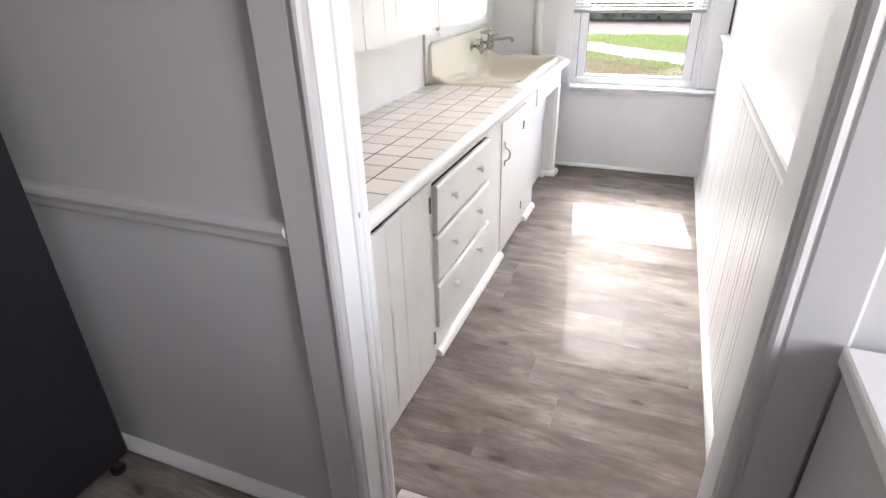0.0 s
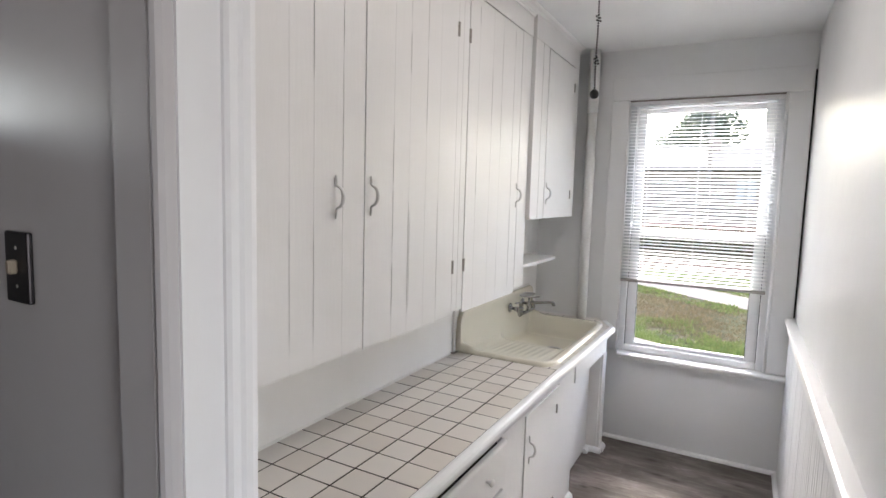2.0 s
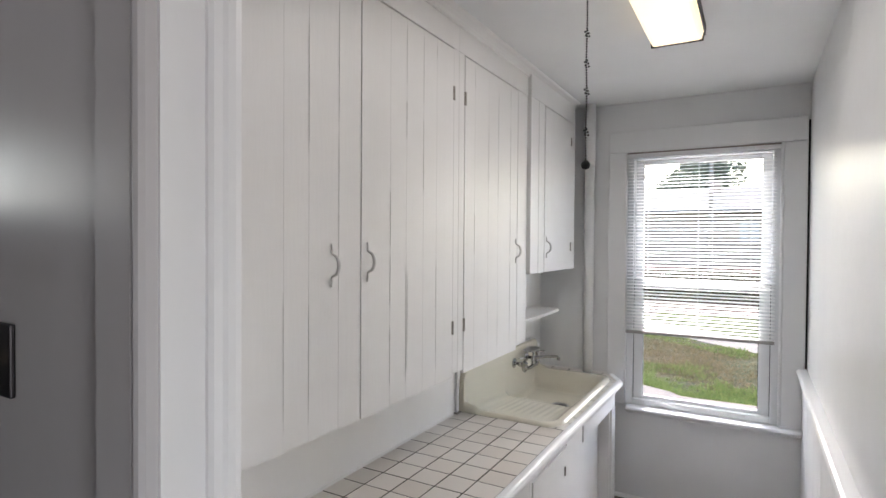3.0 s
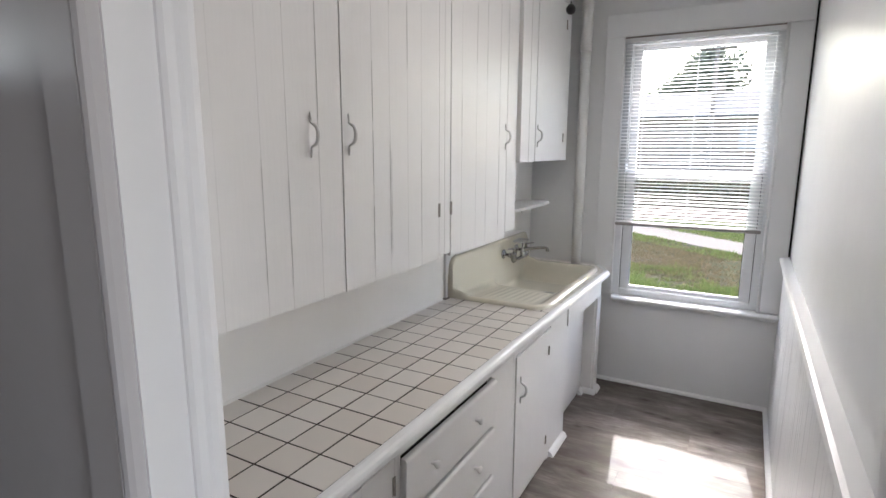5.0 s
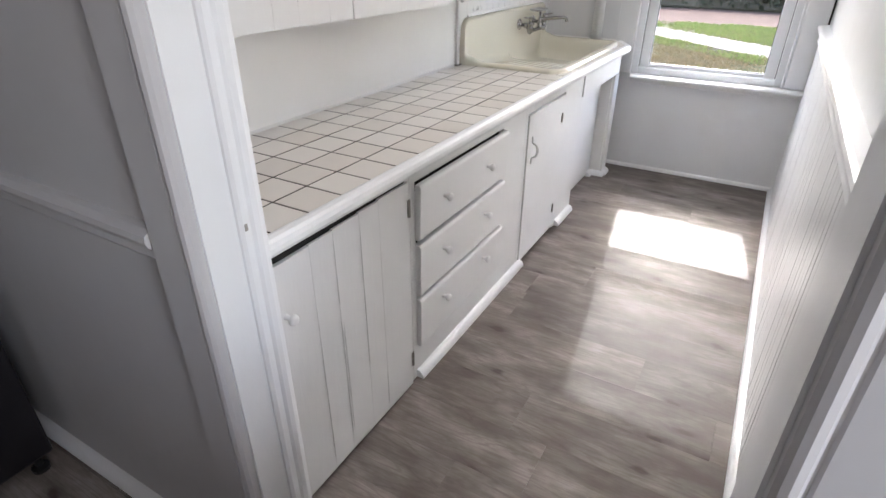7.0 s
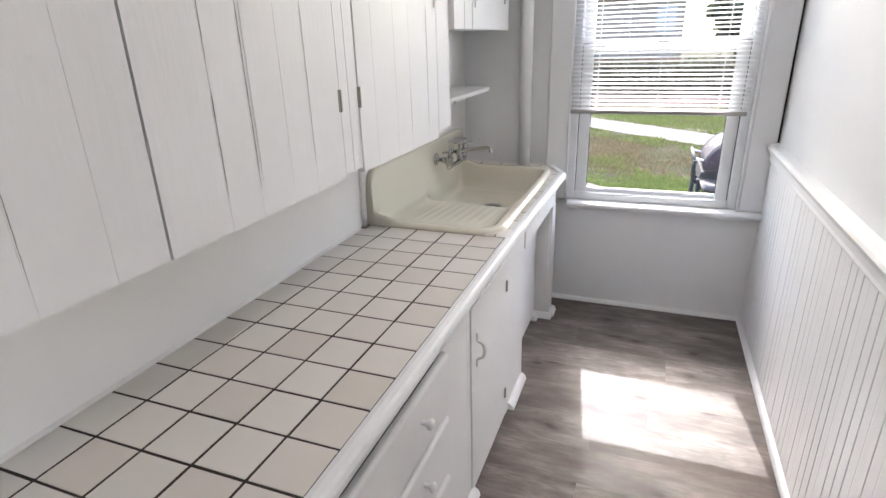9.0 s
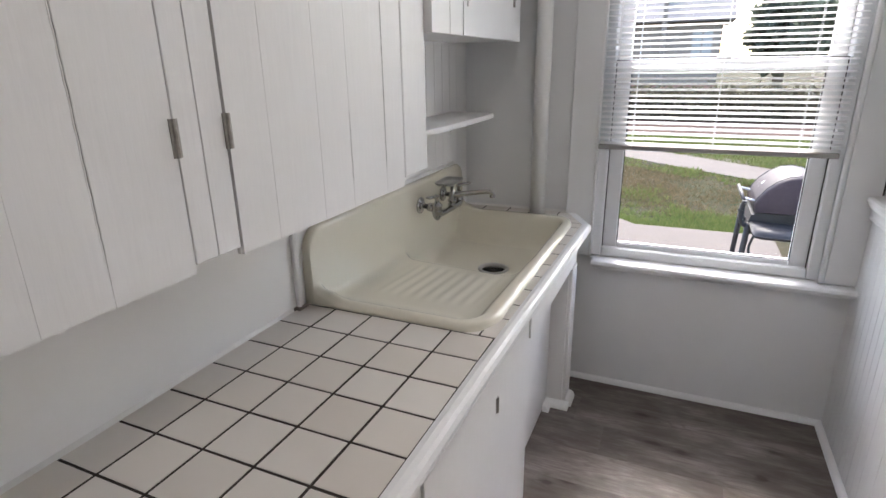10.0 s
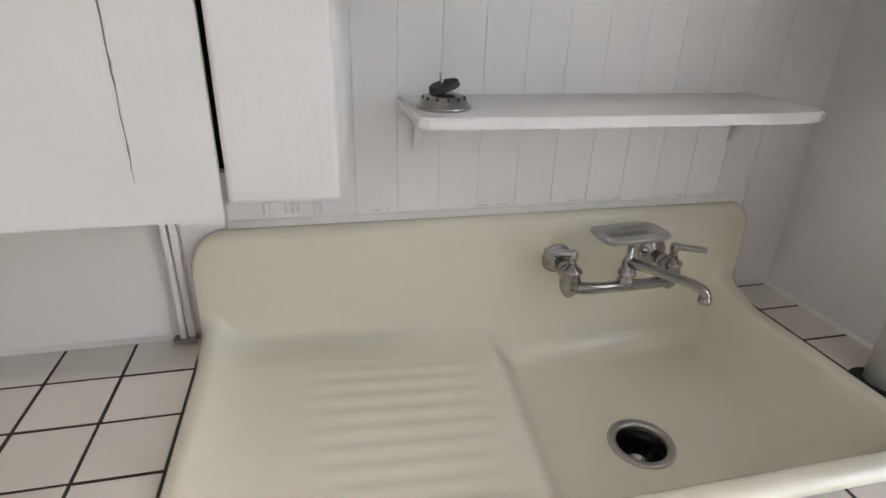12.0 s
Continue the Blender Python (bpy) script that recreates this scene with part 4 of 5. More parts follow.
def build_sink():
    ys = sorted(set([SY0 + 0.0005, SY0 + 0.003, SY0 + 0.008, SY0 + 0.014] + list(np.linspace(SY0 + 0.02, SY1 - 0.02, 170)) + [SY1 - 0.014, SY1 - 0.008, SY1 - 0.003, SY1 - 0.0005]))
    xs = list(np.linspace(0.074, SX1 - 0.020, 78)) + [SX1 - 0.014, SX1 - 0.008, SX1 - 0.003, SX1 - 0.0005]
    bm = bmesh.new()
    grid = []
    for y in ys:
        zt = sink_top(y)
        zf = sink_z(0.074, y)
        col = [(0.0015, zt - 0.004), (0.004, zt), (0.012, zt + 0.001)]
        for i in range(1, 6):
            a = math.pi / 2 * i / 5
            col.append((0.012 + 0.016 * math.sin(a), zt - 0.016 + 0.017 * math.cos(a)))
        h = max(0.002, zt - 0.016 - zf)
        r = min(0.044 - 0.016 * (1 - smooth(2.50, 2.62, y)), h * 0.8)
        for s in (0.25, 0.5, 0.75):
            col.append((0.028 + 0.002 * s, zt - 0.016 - (h - r) * s))
        for i in range(0, 7):
            a = math.pi / 2 * i / 7
            col.append((0.030 + 0.044 * (1 - math.cos(a)), zf + r - r * math.sin(a)))
        col += [(x, sink_z(x, y)) for x in xs]
        # round the plan of the outer front corners
        row = []
        for x, z in col:
            yy = y
            c = max(0.0, x - (SX1 - 0.07))
            if c > 0:
                k = 1 - math.sqrt(max(0.0, 1 - min(1.0, c / 0.07) ** 2))
                mid = (SY0 + SY1) / 2
                yy = mid + (y - mid) * (1 - 0.055 * k / ((SY1 - SY0) / 2))
            row.append(bm.verts.new((x, yy, z)))
        grid.append(row)
    for a, b in zip(grid, grid[1:]):
        for i in range(len(a) - 1):
            q = (a[i], a[i + 1], b[i + 1], b[i])
            c = sum((v.co for v in q), Vector()) / 4
            if c.z < 0.70 and math.hypot(c.x - DRAIN[0], c.y - DRAIN[1]) < 0.046:
                continue
            bm.faces.new(q)
    # close the end walls down to the counter
    for row, sgn in ((grid[0], 1), (grid[-1], -1)):
        low = [bm.verts.new((v.co.x, v.co.y, 0.7785)) for v in row]
        for i in range(len(row) - 1):
            bm.faces.new((row[i], row[i + 1], low[i + 1], low[i]))
    loose = [v for v in bm.verts if not v.link_faces]
    bmesh.ops.delete(bm, geom=loose, context="VERTS")
    return bm


sink = thing("farm_sink", "cream enamel drainboard sink with a high back", "sink")
part("basin", build_sink(), M_ENAMEL, sink, "", True)
dr = part("drain", lathe([(0.0425, -0.006), (0.0425, -0.002), (0.044, 0.001), (0.048, 0.003), (0.053, 0.0035), (0.0565, 0.002), (0.0575, -0.002), (0.046, -0.008), (0.0425, -0.006)], (*DRAIN, 0.664), n=32), M_STEEL, sink, "steel drain flange", True)
# throat and cup use a darker steel than the flange
part("drain_throat", lathe([(0.0424, -0.006), (0.0405, -0.010), (0.040, -0.050), (0.043, -0.050), (0.0445, -0.007), (0.0424, -0.006)], (*DRAIN, 0.664), n=32), M_PEWTER, dr, "dark drain throat", True)
part("drain_cup", lathe([(0.0, -0.044), (0.010, -0.044), (0.011, -0.040), (0.019, -0.039), (0.022, -0.045), (0.0405, -0.049), (0.0405, -0.054), (0.0, -0.054)], (*DRAIN, 0.664), n=24), M_PEWTER, dr, "dark drain bottom", True)
part("caulk", extrude([(0.0, 0.985), (0.010, 0.9880), (0.013, 0.9895), (0.012, 0.993), (0.007, 0.999), (0.0, 1.004)], "y", 2.09, 3.055), M_CAULK, sink, "white caulk bead")

split_rng = random.Random(5)
for y0, l, z in ((2.330, 0.016, 1.0062), (2.352, 0.008, 1.0075), (2.520, 0.022, 1.0058), (2.556, 0.026, 1.0066), (2.700, 0.030, 1.0064), (2.790, 0.018, 1.0056), (2.930, 0.024, 1.0062), (2.985, 0.030, 1.0058)):
    bm = bmesh.new()
    prev = None
    for i in range(7):
        w = 0.0007 * math.sin(math.pi * (i + 0.4) / 6.8) * split_rng.uniform(0.5, 1.0)
        c = z + split_rng.uniform(-0.0006, 0.0006)
        cur = (bm.verts.new((0.0056, y0 + l * i / 6, c - w)), bm.verts.new((0.0056, y0 + l * i / 6, c + w)))
        if prev:
            bm.faces.new((prev[0], prev[1], cur[1], cur[0]))
        prev = cur
    part("caulk_split", bm, M_HINGE, sink, "dark split in the old caulk")
for y, l in ((2.150, 0.016), (2.184, 0.014), (2.196, 0.020), (2.206, 0.017), (2.243, 0.013)):
    part("paint_drip", tube([(0.0056, y, 1.010 + l), (0.0058, y + 0.0004, 1.010 + l * 0.4), (0.0060, y, 1.010)], [0.0009, 0.0014, 0.0022], 8), M_TRIM, wall_left, "", True)

# ---------------------------------------------------------------- wall faucet
fa = thing("wall_faucet", "chrome bridge faucet with two levers and a soap dish", "faucet")
FZ = 0.900
for y in (2.678, 2.884):
    part("flange", lathe([(0.028, 0.0), (0.030, 0.003), (0.029, 0.006), (0.022, 0.010), (0.013, 0.013), (0.011, 0.018), (0.0, 0.018)], (0.0290, y, FZ), (1, 0, 0), 28), M_CHROME, fa, "", True)
    sh = part("shank", lathe([(0.010, 0.0), (0.010, 0.018), (0.015, 0.020), (0.016, 0.030), (0.015, 0.040), (0.010, 0.042)], (0.044, y, FZ), (1, -0.0, -0.12), 16), M_CHROME, fa, "", True)
    part("valve_body", lathe([(0.0, -0.034), (0.007, -0.032), (0.0135, -0.024), (0.0185, -0.010), (0.0200, 0.003), (0.0170, 0.014), (0.0190, 0.018), (0.0205, 0.022), (0.0180, 0.026), (0.0110, 0.030), (0.0085, 0.036), (0.0, 0.036)], (0.098, y, 0.884), (0, 0, 1), 24), M_CHROME, fa, "", True)
    sg = -1 if y < 2.7 else 1
    lv = part("stem", lathe([(0.0070, 0.0), (0.0070, 0.012), (0.0085, 0.014), (0.0085, 0.024), (0.006, 0.027), (0.0, 0.027)], (0.098, y, 0.918), (0, 0, 1), 16), M_CHROME, fa, "", True)
    bm = box(-0.0060, 0.0060, -0.004, 0.054, -0.0055, 0.0055, 0.0030, 2)
    for v in bm.verts:
        v.co.x *= 1.0 + 0.55 * max(0, v.co.y) / 0.05
        v.co.z *= 1.0 - 0.25 * max(0, v.co.y) / 0.05
        v.co.z += 0.06 * v.co.y
    bm.transform(pose(0.098, y, 0.939, 0, 0, 180 - 12 if sg < 0 else -38))
    part("lever", bm, M_CHROME, lv, "", True)
br = bend([(0.100, 2.678, 0.874), (0.108, 2.705, 0.872), (0.113, 2.745, 0.873), (0.114, 2.781, 0.875), (0.113, 2.817, 0.873), (0.108, 2.857, 0.872), (0.100, 2.884, 0.874)], 5)
part("bridge", tube(br, [0.0150 - 0.0050 * math.sin(math.pi * i / (len(br) - 1)) ** 0.6 + 0.002 * math.exp(-((i - (len(br) - 1) / 2) / 2.5) ** 2) for i in range(len(br))], 14), M_CHROME, fa, "", True)
part("hub", lathe([(0.011, -0.004), (0.015, 0.0), (0.0165, 0.006), (0.015, 0.012), (0.012, 0.015), (0.0165, 0.019), (0.0165, 0.026), (0.0125, 0.029), (0.0115, 0.044), (0.009, 0.052), (0.0065, 0.055), (0.0065, 0.088), (0.0, 0.088)], (0.114, 2.781, 0.879), (0, 0, 1), 20), M_CHROME, fa, "", True)
sp = bend([(0.114, 2.781, 0.922), (0.150, 2.795, 0.927), (0.205, 2.817, 0.932), (0.232, 2.828, 0.934), (0.247, 2.834, 0.932), (0.2535, 2.8365, 0.926), (0.254, 2.837, 0.917)], 6)
part("spout", tube(sp, [0.0105 - 0.0022 * min(1, i / 14) for i in range(len(sp))], 14), M_CHROME, fa, "", True)
part("aerator", lathe([(0.0105, 0.0), (0.0110, 0.003), (0.0105, 0.009), (0.0090, 0.011)], (0.254, 2.837, 0.912), (0, 0, 1), 18), M_CHROME, fa, "", True)
bm = bmesh.new()
outline = []
for cx, cy, a0 in ((0.020, 0.058, 0), (-0.020, 0.058, 90), (-0.020, -0.058, 180), (0.020, -0.058, 270)):
    for i in range(6):
        a = radians(a0 + 18 * i)
        outline.append((cx + 0.024 * math.cos(a), cy + 0.024 * math.sin(a)))
rings = []
for s, z in ((1.0, 0.010), (0.985, 0.0115), (0.95, 0.009), (0.86, 0.0035), (0.3, 0.0025), (0.3, 0.0), (0.86, 0.0005), (0.97, 0.006), (1.0, 0.010)):
    rings.append([bm.verts.new((x * s, y * (1 - (1 - s) * 0.6), z)) for x, y in outline])
for a, b in zip(rings, rings[1:]):
    for i in range(len(a)):
        bm.faces.new((a[i], a[(i + 1) % len(a)], b[(i + 1) % len(a)], b[i]))
bm.faces.new(rings[4])
bm.faces.new(rings[5])
bmesh.ops.remove_doubles(bm, verts=bm.verts, dist=1e-5)
bm.transform(pose(0.104, 2.780, 0.967, 0, 0, 4) @ Matrix.Diagonal((0.86, 0.84, 1.0, 1.0)))
part("soap_dish", bm, M_STEEL, fa, "brushed chrome soap dish", True)

# ---------------------------------------------------------------- kitchen things at the edge of the view
fr = thing("refrigerator", "tall black refrigerator beside the doorway", "refrigerator")
part("body", box(-0.88, -0.152, -0.62, -0.035, 0.045, 1.70, 0.008, 2), M_FRIDGE, fr)
part("door", box(-0.88, -0.152, -0.690, -0.632, 0.06, 1.16, 0.012, 2), M_FRIDGE, fr)
part("freezer_door", box(-0.88, -0.152, -0.690, -0.632, 1.172, 1.70, 0.012, 2), M_FRIDGE, fr)
for x in (-0.80, -0.17):
    for y in (-0.58, -0.075):
        part("foot", lathe([(0.0, 0.0), (0.022, 0.0), (0.022, 0.012), (0.010, 0.016), (0.010, 0.048), (0.0, 0.048)], (x, y, 0.0), n=14), M_CHAIN, fr)
kc = thing("kitchen_cabinet", "white kitchen base cabinet beside the doorway, body toned grey", "base cabinet")
# body in the kitchen wall grey, darker than its top
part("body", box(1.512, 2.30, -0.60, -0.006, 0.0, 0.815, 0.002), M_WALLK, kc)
part("top", box(1.500, 2.32, -0.62, -0.004, 0.816, 0.848, 0.006, 2), M_CAB, kc, "pale worktop")

# ---------------------------------------------------------------- outdoors
GZ = -0.50
structure("ground", box(-120, 120, BACK + 0.17, 300, GZ - 0.5, GZ), M_LAWN, "patchy lawn with bare brown soil", "lawn")
pat = bmesh.new()
extrude([(-0.35, BACK + 0.18), (6.0, BACK + 0.18), (6.0, 5.60), (1.90, 5.70), (1.89, 7.62), (0.45, 7.60), (0.28, 7.78), (-0.1, 7.95), (-0.45, 8.5), (-1.4, 9.2), (-6.0, 10.2), (-6.0, BACK + 0.18)], "z", GZ, GZ + 0.05, pat)
structure("pavement_patio", pat, M_CONC, "pale concrete patio slab", "patio")
structure("pavement_path", extrude([(-9.0, 20.5), (-1.45, 13.9), (1.75, 11.3), (6.5, 8.6), (7.2, 9.9), (2.3, 12.8), (-1.0, 15.6), (-8.4, 22.3)], "z", GZ, GZ + 0.014), M_CONC, "pale concrete garden path", "path")
bed_rng = random.Random(17)
bed_near = [(-14 + 0.7 * i, 15.9 + 0.045 * (14 - 0.7 * i) + bed_rng.uniform(-0.35, 0.35)) for i in range(41)]
structure("ground_bed", extrude(bed_near + [(14.2, 21.2), (-14.2, 21.2)], "z", GZ, GZ + 0.006), M_MULCH, "reddish bare soil bed before the hedge", "soil bed")
structure("road", box(-120, 120, 24.0, 31.0, GZ, GZ + 0.02), M_ROAD, "grey asphalt street", "road")

gr = thing("barbecue_grill", "dark grey gas barbecue with rounded hood and side shelf", "barbecue grill", "", "", (0, 0, 0))
GX, GY0, GY1 = 1.47, 5.84, 6.48          # front of the firebox, its two ends


def hood_profile(shrink=0.0):
    """Cross-section of the lid: steep curved front, high crown, sloping back."""
    pts = [(0.0, 0.215), (-0.012, 0.27), (0.012, 0.335), (0.060, 0.405), (0.125, 0.465), (0.205, 0.508), (0.290, 0.522), (0.375, 0.505), (0.445, 0.455), (0.490, 0.380), (0.510, 0.295), (0.505, 0.215)]
    cx, cz = 0.25, 0.30
    return [(GX + cx + (x - cx) * (1 - shrink), cz + (z - cz) * (1 - shrink)) for x, z in pts]


hb = bmesh.new()
rows_h = [[hb.verts.new((x, y, z)) for x, z in hood_profile(k)] for y, k in ((GY0, 0.10), (GY0 + 0.006, 0.05), (GY0 + 0.02, 0.012), (GY0 + 0.04, 0.0), (GY1 - 0.04, 0.0), (GY1 - 0.02, 0.012), (GY1, 0.10))]
for ra, rb in zip(rows_h, rows_h[1:]):
    for i in range(len(ra) - 1):
        hb.faces.new((ra[i], ra[i + 1], rb[i + 1], rb[i]))
hb.faces.new(rows_h[0][::-1])
hb.faces.new(rows_h[-1])
hood = part("hood", hb, M_GRILL, gr, "purple-grey rounded hood", True)
for yy in (GY0 + 0.045, GY1 - 0.045):
    part("seam", tube([(x, yy, z) for x, z in hood_profile(-0.004)], 0.005, 6), M_CHAIN, hood)
bm = lathe([(0.0, 0.004), (0.014, 0.004), (0.018, 0.0)], (0, 0, 0), n=14)
bm.transform(pose(GX + 0.060, 6.16, 0.41, 0, -50, 0))
part("badge", bm, M_STEEL, hood, "small bright badge")
for yy in (GY0 + 0.10, GY1 - 0.10):
    part("handle_post", tube([(GX - 0.004, yy, 0.295), (GX - 0.085, yy, 0.315)], 0.011, 10), M_STEEL, hood, "bright handle post")
part("hood_handle", tube([(GX - 0.09, GY0 + 0.02, 0.316), (GX - 0.09, GY1 - 0.02, 0.316)], 0.015, 12), M_GRILL2, hood, "", True)
part("firebox", extrude([(GX + 0.045, 0.02), (GX + 0.455, 0.02), (GX + 0.500, 0.213), (GX + 0.004, 0.213)], "y", GY0 + 0.02, GY1 - 0.02), M_RUBBER, gr, "black firebox")
part("control_panel", extrude([(GX - 0.055, 0.06), (GX + 0.02, 0.03), (GX + 0.02, 0.20), (GX - 0.02, 0.20)], "y", GY0 + 0.01, GY1 - 0.01), M_GRILL2, gr)
for yy in (GY0 + 0.15, (GY0 + GY1) / 2, GY1 - 0.15):
    part("control_knob", lathe([(0.0, 0.03), (0.018, 0.03), (0.022, 0.0)], (GX - 0.045, yy, 0.12), (-1, 0, 0.25), 14), M_RUBBER, gr)
sh_bm = extrude([(GX - 0.03, 5.46), (GX + 0.02, 5.425), (GX + 0.43, 5.425), (GX + 0.48, 5.46), (GX + 0.48, GY0 - 0.006), (GX - 0.03, GY0 - 0.006)], "z", 0.115, 0.150)
bmesh.ops.bevel(sh_bm, geom=list(sh_bm.edges), offset=0.010, segments=2, affect="EDGES")
part("side_shelf", sh_bm, M_GRILL2, gr, "grey side shelf", True)
part("side_bracket", tube(bend([(GX - 0.085, GY0 - 0.02, 0.315), (GX - 0.095, GY0 - 0.02, 0.25), (GX - 0.085, GY0 - 0.02, 0.14), (GX - 0.03, GY0 - 0.02, 0.10)], 5), 0.019, 10), M_RUBBER, gr, "black front bracket", True)
for lx, ly in ((GX - 0.035, GY0 - 0.02), (GX - 0.035, GY1 - 0.03), (GX + 0.50, GY0 - 0.02), (GX + 0.50, GY1 - 0.03)):
    part("leg", tube([(lx, ly, 0.14), (lx + (-0.03 if lx < GX else 0.03), ly, GZ + 0.05)], 0.023, 10), M_GRILL2, gr, "", True)
part("lower_shelf", box(GX - 0.04, GX + 0.50, GY0, GY1 - 0.05, GZ + 0.12, GZ + 0.14, 0.005), M_GRILL, gr)
for ly in (GY0 - 0.05, GY1):
    wh = part("wheel", lathe([(0.0, -0.02), (0.03, -0.02), (0.035, -0.008), (0.065, -0.008), (0.07, -0.02), (0.085, -0.018), (0.088, 0.0), (0.085, 0.018), (0.07, 0.02), (0.065, 0.008), (0.035, 0.008), (0.03, 0.02), (0.0, 0.02)], (GX + 0.50, ly, GZ + 0.138), (0, 1, 0), 20), M_RUBBER, gr, "", True)
part("gas_hose", tube(bend([(GX + 0.03, GY0 + 0.02, 0.05), (GX + 0.00, GY0 - 0.01, -0.10), (GX + 0.08, GY0 - 0.02, -0.25), (GX + 0.14, GY0 + 0.02, GZ + 0.15)], 6), 0.010, 8), M_RUBBER, gr)


def blades(n, area, h0, h1, seed, lush, even=False, broad=1.0):
    rng = np.random.default_rng(seed)
    v, f = [], []
    x0, x1, y0, y1 = area
    while len(f) < n:
        x, y = rng.uniform(x0, x1), rng.uniform(y0, y1)
        edge = 5.72 if x > 1.9 else 7.66 if x > 0.4 else 7.8 if x > 0.2 else 7.85 + 0.85 * min(1.0, (0.2 - x) / 0.9)
        if y < edge + rng.uniform(-0.06, 0.05):
            continue
        t = (x + 1.45) / 3.2
        if 13.9 - 2.6 * t - 0.05 < y < 15.4 - 2.6 * t:
            continue
        clump = noise.noise(Vector((x * 1.1, y * 1.1, 3.0))) + 0.5 * noise.noise(Vector((x * 5.0, y * 5.0, 7.0)))
        near = math.exp(-max(0, y - edge) / 0.75)
        dens = 0.45 * clump + (1.2 * near - 0.25 if lush else 0.48 - 0.6 * near)
        if even:
            dens = 0.5 * clump + 0.36 if y > 13.0 - 2.6 * t else 0.0
        if dens < rng.uniform(0.0, 0.8):
            continue
        h, a, w = rng.uniform(h0, h1) * (1 + 0.5 * clump), rng.uniform(0, 6.283), rng.uniform(0.004, 0.009) * broad
        lx, ly = rng.normal(0, 0.028, 2)
        i = len(v)
        v += [(x - w * math.cos(a), y - w * math.sin(a), GZ), (x + w * math.cos(a), y + w * math.sin(a), GZ), (x + lx, y + ly, GZ + h)]
        f.append((i, i + 1, i + 2))
    me = bpy.data.meshes.new("grass")
    me.from_pydata(v, [], f)
    return me


tagged(part("grass", blades(30000, (-3.5, 4.0, 5.7, 10.5), 0.03, 0.075, 4, True), M_GRASS), "short bright green grass along the patio", "grass", "", "stuff")
tagged(part("grass", blades(80000, (-4.5, 5.0, 7.6, 15.5), 0.02, 0.055, 5, False), M_STRAW), "sparse straw-coloured grass on bare soil", "grass", "", "stuff")


tagged(part("grass", blades(45000, (-5.5, 6.5, 10.6, 16.8), 0.03, 0.075, 6, True, True, 2.0), M_GRASS), "green grass between the path and the soil bed", "grass", "", "stuff")


def leaves(n, centre, radii, size, seed, lumps=14):
    rng = np.random.default_rng(seed)
    cs = [np.array(centre) + rng.normal(0, 0.45, 3) * np.array(radii) for _ in range(lumps)]
    v, f = [], []
    for k in range(n):
        c = cs[rng.integers(lumps)]
        d = rng.normal(0, 1, 3)
        d /= np.linalg.norm(d)
        p = c + d * np.array(radii) * 0.42 * rng.uniform(0.55, 1.0)
        a, b = rng.normal(0, 1, 3), rng.normal(0, 1, 3)
        a = a / np.linalg.norm(a) * size * rng.uniform(0.6, 1.3)
        b = b / np.linalg.norm(b) * size * rng.uniform(0.6, 1.3)
        i = len(v)
        v += [tuple(p), tuple(p + a), tuple(p + a + b), tuple(p + b)]
        f.append((i, i + 1, i + 2, i + 3))
    me = bpy.data.meshes.new("crown")
    me.from_pydata(v, [], f)
    return me


def tree(x, y, h, r, seed, label):
    t = thing("tree", label, "tree", "trees across the street", "", (0, 0, 0))
    rng = random.Random(seed)
    part("trunk", tube(bend([(x, y, GZ), (x + 0.1, y, GZ + h * 0.3), (x - 0.1, y + 0.1, GZ + h * 0.6)], 4), [0.32, 0.30, 0.27, 0.25, 0.24, 0.22, 0.2, 0.18, 0.15], 10), M_BARK, t)
    for k in range(6):
        a, l = rng.uniform(0, 6.28), rng.uniform(0.4, 0.8) * r
        part("limb", tube(bend([(x, y, GZ + h * (0.32 + 0.05 * k)), (x + 0.5 * l * math.cos(a), y + 0.5 * l * math.sin(a), GZ + h * (0.45 + 0.05 * k)), (x + l * math.cos(a), y + l * math.sin(a), GZ + h * (0.55 + 0.05 * k))], 3), [0.12, 0.11, 0.1, 0.09, 0.07, 0.06, 0.04], 7), M_BARK, t)
    part("crown", leaves(9000, (x, y, GZ + h * 0.66), (r, r, h * 0.36), 0.26, seed, 26), M_LEAF, t, "dark green leafy crown")


tree(-2.1, 41.0, 8.4, 2.5, 11, "broad rounded grey-green tree behind the far house")
tree(5.2, 38.0, 5.2, 2.2, 13, "smaller green tree beside the far house")
tree(-12.5, 39.0, 6.0, 2.6, 14, "smaller green tree beside the far house")


def hedge(x0, x1, y, h, seed):
    hob = thing("hedge", "dark green clipped hedge along the street", "hedge", "", "", (0, 0, 0))
    rng = np.random.default_rng(seed)
    v, f = [], []
    for k in range(18000):
        p = np.array((rng.uniform(x0, x1), y + rng.normal(0, 0.35), GZ + h * abs(rng.beta(2.0, 1.6))))
        a, b = rng.normal(0, 0.07, 3), rng.normal(0, 0.07, 3)
        i = len(v)
        v += [tuple(p), tuple(p + a), tuple(p + a + b), tuple(p + b)]
        f.append((i, i + 1, i + 2, i + 3))
    me = bpy.data.meshes.new("foliage")
    me.from_pydata(v, [], f)
    part("foliage", me, M_HEDGE, hob)
    part("core", box(x0, x1, y - 0.2, y + 0.2, GZ, GZ + h * 0.35, 0.05), M_BARK, hob)


hedge(-14, 14, 21.8, 1.1, 8)


